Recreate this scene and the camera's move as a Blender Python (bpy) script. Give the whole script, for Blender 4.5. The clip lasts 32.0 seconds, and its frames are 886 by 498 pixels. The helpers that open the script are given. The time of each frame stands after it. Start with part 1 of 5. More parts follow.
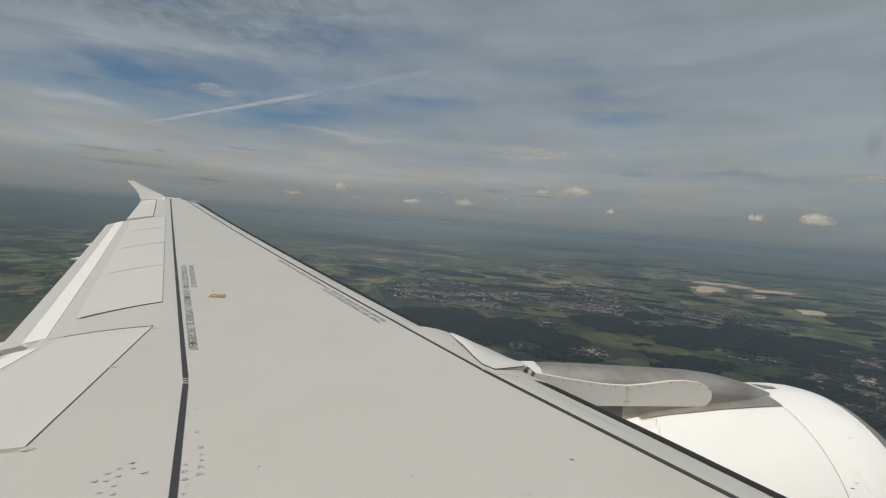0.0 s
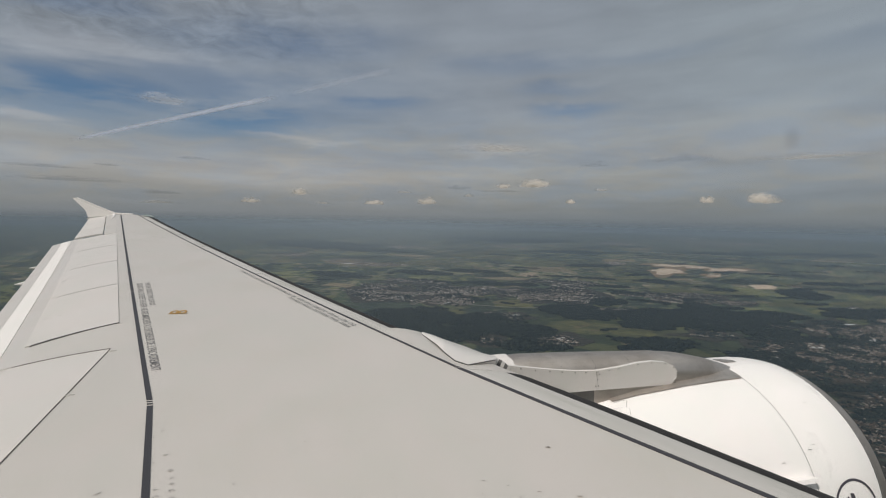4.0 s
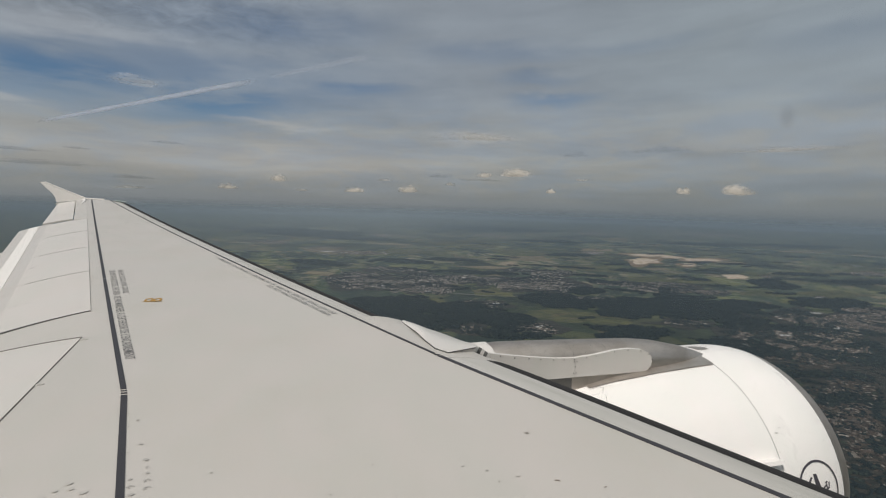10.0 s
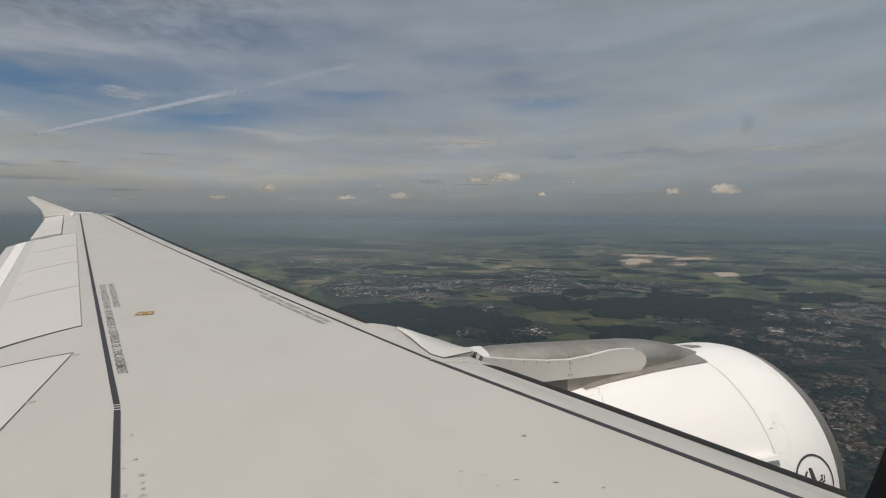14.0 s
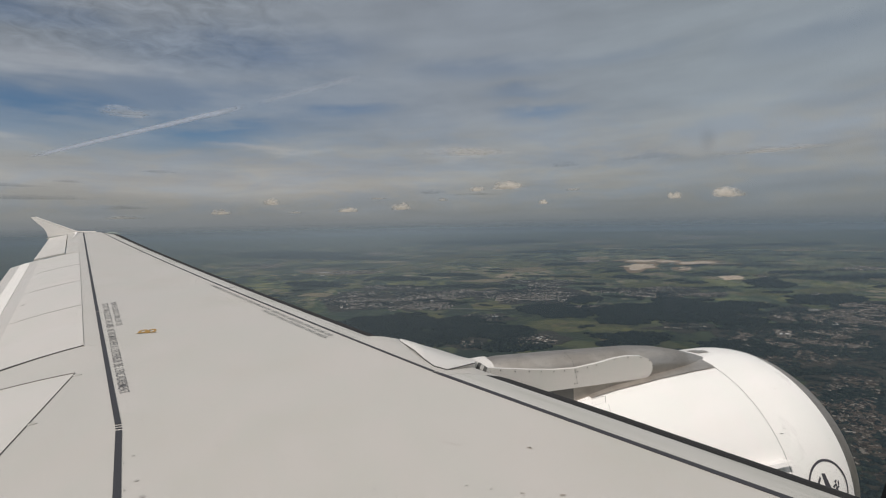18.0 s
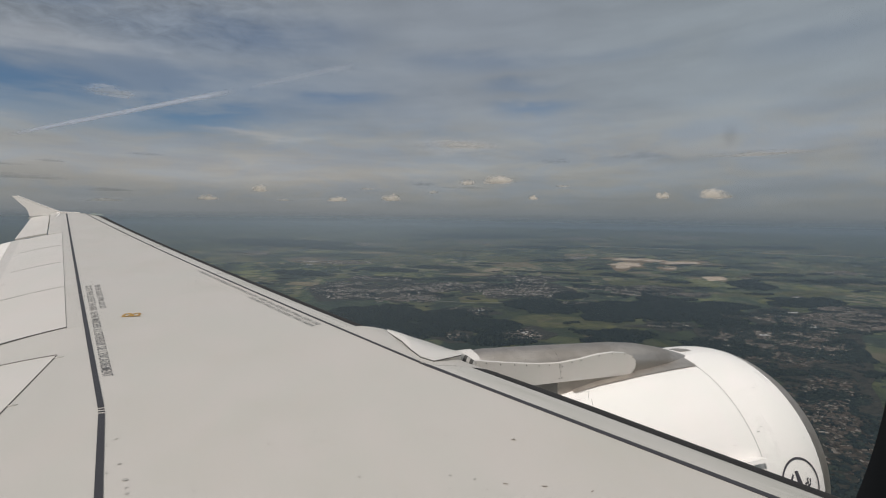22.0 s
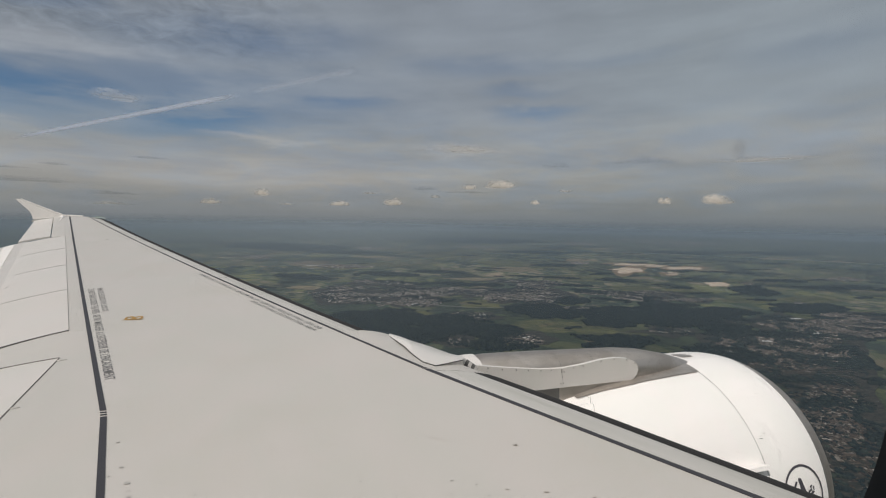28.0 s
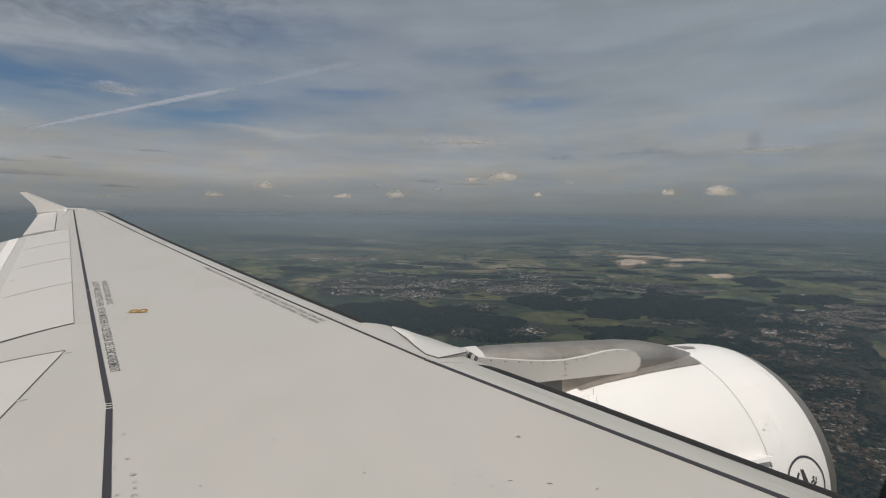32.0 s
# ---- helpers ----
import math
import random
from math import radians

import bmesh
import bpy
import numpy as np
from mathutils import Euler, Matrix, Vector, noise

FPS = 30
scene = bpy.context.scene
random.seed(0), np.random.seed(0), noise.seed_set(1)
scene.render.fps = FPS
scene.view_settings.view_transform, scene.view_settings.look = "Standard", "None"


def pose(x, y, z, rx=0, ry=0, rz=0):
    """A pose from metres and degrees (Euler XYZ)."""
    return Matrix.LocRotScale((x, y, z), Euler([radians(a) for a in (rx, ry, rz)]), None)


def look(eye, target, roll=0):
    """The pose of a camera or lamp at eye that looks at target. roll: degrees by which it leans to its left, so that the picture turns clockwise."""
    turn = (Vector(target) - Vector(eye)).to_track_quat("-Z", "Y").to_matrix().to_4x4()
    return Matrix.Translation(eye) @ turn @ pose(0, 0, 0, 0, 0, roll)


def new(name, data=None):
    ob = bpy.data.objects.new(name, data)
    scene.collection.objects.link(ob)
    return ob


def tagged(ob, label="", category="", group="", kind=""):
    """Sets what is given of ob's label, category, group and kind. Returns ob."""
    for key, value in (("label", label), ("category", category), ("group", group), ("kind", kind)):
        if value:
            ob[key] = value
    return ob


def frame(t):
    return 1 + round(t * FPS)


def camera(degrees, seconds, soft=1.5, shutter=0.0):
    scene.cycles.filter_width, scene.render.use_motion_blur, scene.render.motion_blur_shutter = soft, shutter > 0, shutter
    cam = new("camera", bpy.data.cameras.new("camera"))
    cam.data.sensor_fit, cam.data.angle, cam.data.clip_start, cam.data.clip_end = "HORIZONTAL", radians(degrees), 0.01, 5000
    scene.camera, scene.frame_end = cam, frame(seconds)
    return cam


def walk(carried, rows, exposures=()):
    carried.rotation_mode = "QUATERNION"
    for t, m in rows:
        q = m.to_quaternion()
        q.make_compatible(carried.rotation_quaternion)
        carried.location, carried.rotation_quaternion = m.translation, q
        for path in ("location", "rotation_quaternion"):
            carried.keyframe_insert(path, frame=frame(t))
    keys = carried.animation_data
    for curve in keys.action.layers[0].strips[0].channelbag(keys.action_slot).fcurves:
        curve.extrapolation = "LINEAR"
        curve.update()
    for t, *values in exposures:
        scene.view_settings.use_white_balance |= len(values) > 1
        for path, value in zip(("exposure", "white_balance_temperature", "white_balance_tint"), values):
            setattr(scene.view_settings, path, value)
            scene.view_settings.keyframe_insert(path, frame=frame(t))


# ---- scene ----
# ---- the camera: seconds, place, turn ----
PATH = [
    (0, 0.0099, 1.6489, 119.9977, 86.197, -4.431, -10.462),
    (0.3, -0.0025, 1.6391, 119.9983, 86.597, -4.975, -11.473),
    (0.5, 0.0091, 1.6457, 119.9988, 86.924, -5.419, -12.300),
    (1, 0.0109, 1.6463, 119.9988, 87.111, -4.354, -15.392),
    (1.5, 0.0340, 1.6431, 120.0015, 86.960, -3.302, -16.776),
    (2, 0.0365, 1.6469, 119.9997, 87.239, -2.050, -16.044),
    (2.5, 0.0115, 1.6474, 119.9998, 86.632, -1.042, -15.316),
    (4.5, 0.0114, 1.6455, 120.0005, 86.256, -1.246, -14.560),
    (5, 0.0085, 1.6444, 120.0042, 87.435, -1.732, -14.791),
    (5.5, 0.0060, 1.6510, 120.0026, 87.192, -2.119, -14.880),
    (6, 0.0079, 1.6541, 119.9996, 85.891, -2.349, -14.984),
    (6.5, 0.0079, 1.6499, 120.0004, 84.990, -2.654, -15.347),
    (7, 0.0129, 1.6481, 119.9984, 85.280, -2.754, -15.753),
    (7.5, 0.0086, 1.6482, 120.0022, 86.287, -2.486, -16.192),
    (8, 0.0067, 1.6477, 120.0026, 86.884, -2.205, -16.426),
    (8.5, 0.0135, 1.6445, 119.9951, 86.804, -1.825, -16.478),
    (9, 0.0109, 1.6484, 119.9968, 86.245, -1.649, -16.773),
    (9.5, 0.0104, 1.6510, 119.9970, 85.585, -1.538, -16.875),
    (10, 0.0105, 1.6504, 119.9975, 84.931, -1.614, -17.024),
    (10.5, 0.0140, 1.6485, 119.9989, 84.701, -1.361, -17.174),
    (11, 0.0123, 1.6459, 119.9979, 85.253, -0.625, -17.330),
    (11.5, 0.0108, 1.6472, 119.9991, 85.769, -0.242, -17.342),
    (12, 0.0124, 1.6470, 119.9975, 85.744, -0.308, -17.343),
    (12.5, 0.0120, 1.6451, 119.9955, 85.690, -0.459, -17.509),
    (13, 0.0150, 1.6440, 119.9965, 85.572, -0.742, -17.699),
    (13.5, 0.0120, 1.6440, 119.9965, 85.486, -0.741, -17.933),
    (14, 0.0090, 1.6435, 119.9983, 85.573, -0.236, -17.999),
    (14.5, 0.0059, 1.6452, 119.9979, 86.197, -0.437, -17.812),
    (16.5, -0.0006, 1.6427, 119.9985, 85.513, -0.946, -17.813),
    (17, 0.0064, 1.6377, 120.0019, 86.508, -0.193, -17.967),
    (17.5, 0.0111, 1.6446, 120.0078, 87.177, 0.639, -17.862),
    (18, 0.0271, 1.6501, 120.0026, 86.788, 1.169, -17.738),
    (18.5, 0.0286, 1.6413, 120.0038, 85.764, 1.045, -17.781),
    (19, 0.0225, 1.6520, 120.0024, 85.287, 0.729, -17.858),
    (19.5, 0.0193, 1.6536, 120.0009, 84.762, 0.333, -17.839),
    (20, 0.0138, 1.6504, 119.9999, 84.397, -0.467, -17.926),
    (20.5, 0.0059, 1.6489, 120.0006, 84.306, -0.948, -18.213),
    (21, 0.0004, 1.6472, 119.9981, 84.630, -1.288, -18.533),
    (21.5, 0.0072, 1.6490, 119.9997, 85.308, -1.129, -18.823),
    (22, 0.0141, 1.6464, 119.9999, 85.903, -0.694, -18.980),
    (22.5, 0.0156, 1.6480, 120.0006, 86.144, -0.523, -18.863),
    (23, 0.0132, 1.6499, 120.0003, 85.889, -0.490, -18.668),
    (23.5, 0.0113, 1.6500, 120.0032, 85.419, -0.691, -18.490),
    (24, 0.0149, 1.6505, 119.9990, 84.914, -0.968, -18.335),
    (24.5, 0.0099, 1.6475, 119.9993, 84.375, -1.365, -18.233),
    (25, 0.0034, 1.6489, 120.0009, 84.332, -1.648, -18.379),
    (25.5, 0.0060, 1.6477, 119.9996, 84.738, -1.605, -18.436),
    (27.5, 0.0089, 1.6460, 119.9990, 86.259, -1.152, -18.718),
    (28, 0.0092, 1.6442, 120.0011, 86.432, -0.903, -18.773),
    (28.5, 0.0054, 1.6475, 120.0033, 86.992, -0.497, -18.937),
    (29, 0.0108, 1.6452, 120.0006, 87.167, -0.474, -18.756),
    (29.5, 0.0079, 1.6470, 119.9998, 86.624, -0.573, -18.595),
    (30, 0.0076, 1.6490, 120.0001, 85.665, -0.758, -18.425),
    (30.5, 0.0076, 1.6490, 119.9991, 84.743, -1.062, -18.388),
    (31, 0.0074, 1.6496, 119.9993, 84.447, -1.195, -18.440),
    (31.5, 0.0114, 1.6472, 119.9988, 84.762, -1.129, -18.490),
    (32, 0.0111, 1.6483, 120.0022, 85.498, -0.745, -18.451),
]
H = 120.0                      # height of the eye over the ground sheet


def glide():
    rows = []
    for t, x, y, z, rx, ry, rz in PATH:
        rows.append((t, pose(x, y, z, rx, ry, rz)))
    return rows


cam = camera(85.8, 32.0, soft=1.1)
# white balance drifts from greenish to neutral, the exposure eases down
walk(cam, glide(), [(0, 0.01, 6450, 6), (1, 0.045, 6440, 7.5), (2, 0.05, 6450, 8.5), (5, 0.0, 6500, 10), (9, 0.0, 6500, 8.5), (13, 0.0, 6500, 10), (18, -0.01, 6500, 10), (22, -0.03, 6500, 10), (25, -0.03, 6500, 10), (28, 0.0, 6500, 10), (30, -0.03, 6500, 10), (32, -0.04, 6500, 10)])

# ---- world, sun ----
SUN_TO = Vector((-0.50, -0.42, 0.76)).normalized()


class Nodes:
    """Short hand for node trees."""

    def __init__(self, tree):
        self.t = tree
        tree.nodes.clear()

    def n(self, kind, **sets):
        node = self.t.nodes.new(kind)
        for key, value in sets.items():
            if key == "op":
                node.operation = value
            elif key == "blend":
                node.blend_type = value
                node.data_type = "RGBA"
            elif key == "ramp":
                ramp(node, value)
            elif key == "inp":
                for slot, v in value.items():
                    if isinstance(v, bpy.types.NodeSocket):
                        self.t.links.new(v, node.inputs[slot])
                    else:
                        node.inputs[slot].default_value = v
        return node

    def m(self, op, a, b=0.0, c=0.0):
        return self.n("ShaderNodeMath", op=op, inp={0: a, 1: b, 2: c}).outputs[0]

    def mix(self, fac, a, b, blend="MIX"):
        node = self.n("ShaderNodeMix", blend=blend)
        for slot, v in ((0, fac), (6, a), (7, b)):
            if isinstance(v, bpy.types.NodeSocket):
                self.t.links.new(v, node.inputs[slot])
            else:
                node.inputs[slot].default_value = v if slot == 0 or len(v) == 4 else (*v, 1)
        return node.outputs[2]

    def noise(self, vec, scale, detail=4.0, rough=0.55, dist=0.0):
        node = self.n("ShaderNodeTexNoise", inp={"Scale": scale, "Detail": detail, "Roughness": rough, "Distortion": dist})
        if vec is not None:
            self.t.links.new(vec, node.inputs["Vector"])
        return node.outputs["Fac"]

    def band(self, v, lo, hi, a=0.0, b=1.0):
        node = self.n("ShaderNodeMapRange", inp={"Value": v, "From Min": lo, "From Max": hi, "To Min": a, "To Max": b})
        node.interpolation_type = "SMOOTHSTEP"
        return node.outputs["Result"]

    def link(self, a, b):
        self.t.links.new(a, b)


def ramp(node, stops):
    els = node.color_ramp.elements
    while len(els) < len(stops):
        els.new(0.5)
    for el, (p, c) in zip(els, stops):
        el.position, el.color = p, (*c, 1) if len(c) == 3 else c


def make_world():
    w = bpy.data.worlds.new("sky")
    scene.world = w
    w.use_nodes = True
    k = Nodes(w.node_tree)
    d = k.n("ShaderNodeTexCoord").outputs["Generated"]
    s = k.n("ShaderNodeSeparateXYZ", inp={0: d})
    x, y, z = s.outputs
    az = k.m("MULTIPLY", k.m("ARCTAN2", x, y), 57.2958)
    el = k.m("MULTIPLY", k.m("ARCSINE", z), 57.2958)
    # cloud deck seen from below: flattened towards the horizon
    zz = k.m("ADD", k.m("MAXIMUM", z, 0.0), 0.10)
    deck = k.n("ShaderNodeCombineXYZ", inp={0: k.m("DIVIDE", x, zz), 1: k.m("DIVIDE", y, zz), 2: 0.0}).outputs[0]
    streak = k.n("ShaderNodeCombineXYZ", inp={0: k.m("MULTIPLY", az, 0.035), 1: k.m("SUBTRACT", k.m("MULTIPLY", el, 0.22), k.m("MULTIPLY", az, 0.012)), 2: 3.3}).outputs[0]
    big = k.noise(deck, 0.7, 3, 0.5, 0.5)
    fine = k.noise(deck, 3.6, 4, 0.52, 0.4)
    wisp = k.noise(streak, 1.5, 4, 0.54, 0.4)
    sky = k.n("ShaderNodeTexSky")
    sky.sky_type, sky.sun_disc = "NISHITA", False
    sky.sun_elevation, sky.sun_rotation = math.asin(SUN_TO.z), math.atan2(SUN_TO.x, SUN_TO.y)
    blue = k.mix(1.0, sky.outputs[0], (0.045, 0.054, 0.0625), "MULTIPLY")
    # cloud brightness by elevation
    g = k.n("ShaderNodeValToRGB", inp={0: k.m("DIVIDE", k.m("ADD", el, 5.0), 95.0)}, ramp=[
        (0.0, (0.106, 0.132, 0.155)), (0.036, (0.116, 0.141, 0.163)), (0.047, (0.160, 0.184, 0.202)), (0.062, (0.203, 0.224, 0.235)), (0.100, (0.284, 0.304, 0.318)),
        (0.137, (0.292, 0.317, 0.345)), (0.18, (0.268, 0.303, 0.346)), (0.24, (0.266, 0.302, 0.346)), (0.32, (0.248, 0.280, 0.322)), (0.50, (0.42, 0.44, 0.46)), (1.0, (0.66, 0.68, 0.70))]).outputs[0]
    lum = k.m("ADD", k.m("MULTIPLY", big, 0.55), k.m("ADD", k.m("MULTIPLY", wisp, 0.45), k.m("MULTIPLY", fine, 0.20)))
    low = k.band(el, 2.0, 11.0)
    gain = k.m("ADD", 1.0, k.m("MULTIPLY", k.m("SUBTRACT", lum, 0.60), k.m("MULTIPLY", low, 0.85)))
    cloud = k.mix(1.0, g, k.n("ShaderNodeCombineXYZ", inp={0: gain, 1: gain, 2: gain}).outputs[0], "MULTIPLY")
    # the blue gap and its thinner arms
    bend = k.m("ADD", k.m("MULTIPLY", k.m("SUBTRACT", wisp, 0.5), 3.4), k.m("MULTIPLY", k.m("SUBTRACT", fine, 0.5), 1.6))

    def gap(a, e, ra, re, slope=0.0, soft=0.1):
        u = k.m("DIVIDE", k.m("SUBTRACT", az, a), ra)
        v = k.m("DIVIDE", k.m("ADD", k.m("SUBTRACT", k.m("SUBTRACT", el, e), k.m("MULTIPLY", k.m("SUBTRACT", az, a), slope)), bend), re)
        r = k.m("SQRT", k.m("ADD", k.m("MULTIPLY", u, u), k.m("MULTIPLY", v, v)))
        return k.band(r, 1.2, soft)

    holes = [gap(-8.8, 10.2, 12, 3.3, 0.10), k.m("MULTIPLY", gap(-22.5, 10.8, 15, 3.3, 0.03), 1.0), k.m("MULTIPLY", gap(6, 13.1, 9, 1.4, 0.03), 0.70),
             k.m("MULTIPLY", gap(29.5, 12.2, 6, 0.9), 0.55), k.m("MULTIPLY", gap(27.5, 14.4, 6, 1.0), 0.32), k.m("MULTIPLY", gap(23, 17.4, 13, 1.6), 0.34), k.m("MULTIPLY", gap(37, 17.6, 9, 1.2), 0.22),
             k.m("MULTIPLY", gap(-4, 18.5, 18, 3.2, 0.05), 0.54), k.m("MULTIPLY", gap(-24, 18.8, 14, 1.6, 0.05), 0.50), k.m("MULTIPLY", gap(56, 16.5, 9, 2.6), 0.16),
             k.m("MULTIPLY", gap(-9, 12.0, 26, 5.8, 0.06), 0.52)]
    hole = holes[0]
    for h2 in holes[1:]:
        hole = k.m("MAXIMUM", hole, h2)
    veil = k.m("ADD", 0.56, k.m("MULTIPLY", k.band(k.m("ADD", k.m("MULTIPLY", wisp, 0.75), k.m("MULTIPLY", fine, 0.35)), 0.66, 0.46), 0.44))
    hole = k.m("MULTIPLY", hole, veil)
    # brighter banks in the deck
    glow = k.m("MULTIPLY", gap(-21.5, 15.2, 13, 1.6, 0.06), 0.18)
    for a, e, ra, re, g2 in ((-27, 8.7, 6, 1.1, 0.17), (-2, 8.5, 10, 0.7, 0.16), (20.5, 8.1, 7, 1.0, 0.16), (48, 6.8, 16, 1.2, 0.07), (-20, 21.4, 12, 2.0, 0.08), (-6, 4.9, 28, 3.0, 0.09)):
        glow = k.m("MAXIMUM", glow, k.m("MULTIPLY", gap(a, e, ra, re), g2))
    hole = k.m("MULTIPLY", hole, k.band(glow, 0.20, 0.04))
    lift = k.m("ADD", 1.0, glow)
    cloud = k.mix(1.0, cloud, k.n("ShaderNodeCombineXYZ", inp={0: k.m("ADD", lift, k.m("MULTIPLY", glow, 0.22)), 1: lift, 2: k.m("SUBTRACT", lift, k.m("MULTIPLY", glow, 0.12))}).outputs[0], "MULTIPLY")
    dapple = k.noise(deck, 9.0, 4, 0.6, 0.8)
    patch = k.m("MULTIPLY", k.band(az, 12.0, -12.0), k.band(el, 14.0, 18.0))
    flake = k.m("ADD", 1.0, k.m("MULTIPLY", k.m("SUBTRACT", dapple, 0.62), k.m("MULTIPLY", patch, 0.95)))
    cloud = k.mix(1.0, cloud, k.n("ShaderNodeCombineXYZ", inp={0: flake, 1: flake, 2: flake}).outputs[0], "MULTIPLY")
    side = k.m("MULTIPLY", k.band(az, 44.0, 0.0), k.m("MULTIPLY", k.band(el, 9.0, 4.0), k.band(el, -4.5, -1.0)))
    cloud = k.mix(side, cloud, k.mix(1.0, cloud, (1.13, 1.085, 1.06), "MULTIPLY"))
    # the deck thins towards the bow, and lets more light through
    cloud = k.mix(k.m("MULTIPLY", k.band(az, 22.0, 48.0), k.band(el, 7.0, 14.0)), cloud, k.mix(1.0, cloud, (1.07, 1.08, 1.05), "MULTIPLY"))
    layer = k.n("ShaderNodeCombineXYZ", inp={0: k.m("MULTIPLY", az, 0.055), 1: k.m("MULTIPLY", el, 0.42), 2: 7.7}).outputs[0]
    strata = k.m("SUBTRACT", k.noise(layer, 1.6, 4, 0.58, 0.3), 0.5)
    tier = k.m("ADD", 1.0, k.m("MULTIPLY", strata, k.m("MULTIPLY", k.m("MULTIPLY", k.band(el, -0.5, 1.5), k.band(el, 11.0, 6.0)), 0.42)))
    cloud = k.mix(1.0, cloud, k.n("ShaderNodeCombineXYZ", inp={0: tier, 1: tier, 2: tier}).outputs[0], "MULTIPLY")
    murk = k.n("ShaderNodeCombineXYZ", inp={0: k.m("MULTIPLY", az, 0.10), 1: k.m("MULTIPLY", el, 0.34), 2: 1.9}).outputs[0]
    warm = k.band(k.noise(murk, 1.5, 5, 0.62, 0.5), 0.36, 0.64)
    cloud = k.mix(k.m("MULTIPLY", k.band(el, 0.0, 2.5), k.band(el, 14.0, 8.0)), cloud, k.mix(1.0, cloud, k.mix(warm, (0.945, 0.985, 1.025), (1.05, 1.015, 0.95)), "MULTIPLY"))
    colour = k.mix(hole, cloud, blue)
    bg = k.n("ShaderNodeBackground", inp={0: colour, 1: 1.0})
    k.link(bg.outputs[0], k.n("ShaderNodeOutputWorld").inputs[0])


make_world()
sun = new("sun", bpy.data.lights.new("sun", "SUN"))
sun.data.energy, sun.data.angle, sun.data.color = 2.5, radians(2.0), (1.0, 0.95, 0.885)
sun.matrix_world = look(SUN_TO * 300 + Vector((0, 0, H)), (0, 0, H))
scene.view_settings.exposure = 0.0


# ---- materials ----
def material(name, build):
    m = bpy.data.materials.new(name)
    m.use_nodes = True
    k = Nodes(m.node_tree)
    out = k.n("ShaderNodeOutputMaterial")
    k.link(build(k), out.inputs[0])
    return m


def bsdf(k, colour, rough, metal=0.0, normal=None, spec=0.5):
    b = k.n("ShaderNodeBsdfPrincipled", inp={"Base Color": colour if isinstance(colour, bpy.types.NodeSocket) else (*colour, 1), "Roughness": rough, "Metallic": metal, "Specular IOR Level": spec})
    if normal is not None:
        k.link(normal, b.inputs["Normal"])
    return b.outputs[0]


def spot(k):
    return k.n("ShaderNodeTexCoord").outputs["Object"]


def bump(k, h, strength, distance=0.01):
    return k.n("ShaderNodeBump", inp={"Height": h, "Strength": strength, "Distance": distance}).outputs[0]


def paint(base, rough, dirt=0.09, streaks=True, tint=(0.74, 0.71, 0.63)):
    """Aged aircraft enamel: mottled gloss, faint chordwise streaks and grime."""
    def build(k):
        p = spot(k)
        a = k.noise(p, 0.9, 5, 0.6)
        b = k.noise(p, 14.0, 5, 0.65)
        run = k.n("ShaderNodeMapping", inp={"Vector": p, "Scale": (0.6, 9.0, 1.0)}).outputs[0]
        s = k.noise(run, 1.3, 4, 0.6)
        grime = k.m("MULTIPLY", k.band(k.m("ADD", k.m("MULTIPLY", a, 0.6), k.m("MULTIPLY", s if streaks else b, 0.4)), 0.45, 0.72), dirt * 3)
        c = k.mix(grime, base, tuple(x * y for x, y in zip(base, tint)))
        tone = k.m("ADD", 0.97, k.m("MULTIPLY", b, 0.06))
        c = k.mix(1.0, c, k.n("ShaderNodeCombineXYZ", inp={0: tone, 1: tone, 2: tone}).outputs[0], "MULTIPLY")
        # faded and touched-up areas, pinkish or greenish, and rubbed pale marks
        cast = k.band(k.noise(k.n("ShaderNodeMapping", inp={"Vector": p, "Location": (3.1, 7.7, 0.0), "Scale": (1.6, 0.9, 1.0)}).outputs[0], 1.5, 4, 0.6, 0.6), 0.34, 0.66)
        c = k.mix(1.0, c, k.mix(cast, (0.976, 0.985, 0.972), (1.020, 1.005, 1.004)), "MULTIPLY")
        rub = k.band(k.noise(k.n("ShaderNodeMapping", inp={"Vector": p, "Scale": (3.0, 9.0, 1.0)}).outputs[0], 2.2, 5, 0.7), 0.60, 0.74)
        c = k.mix(k.m("MULTIPLY", rub, 0.30), c, tuple(min(0.95, v * 1.09) for v in base))
        r = k.m("ADD", rough, k.m("MULTIPLY", k.m("SUBTRACT", a, 0.5), 0.25))
        return bsdf(k, c, r, normal=bump(k, b, 0.03, 0.004))
    return build


def stained(base, stain, rough):
    """Slat enamel: long stains and rubbed streaks along the leading edge, with small dark spots."""
    def build(k):
        p = spot(k)
        turned = k.n("ShaderNodeMapping", inp={"Vector": p, "Rotation": (0, 0, -0.485)}).outputs[0]
        along = k.n("ShaderNodeMapping", inp={"Vector": turned, "Scale": (9.0, 0.8, 1.0)}).outputs[0]
        a = k.noise(along, 1.0, 3, 0.5, 0.6)
        b = k.noise(k.n("ShaderNodeMapping", inp={"Vector": turned, "Scale": (34.0, 3.0, 1.0)}).outputs[0], 1.0, 5, 0.7)
        dots = k.noise(p, 38.0, 3, 0.6)
        c = k.mix(k.m("MULTIPLY", k.band(a, 0.40, 0.72), 0.60), base, stain)
        c = k.mix(k.m("MULTIPLY", k.band(b, 0.58, 0.74), 0.14), c, tuple(v * 1.22 for v in base))
        c = k.mix(k.m("MULTIPLY", k.band(dots, 0.70, 0.78), 0.45), c, tuple(v * 0.5 for v in base))
        return bsdf(k, c, k.m("ADD", rough, k.m("MULTIPLY", a, 0.2)), normal=bump(k, b, 0.04, 0.003))
    return build


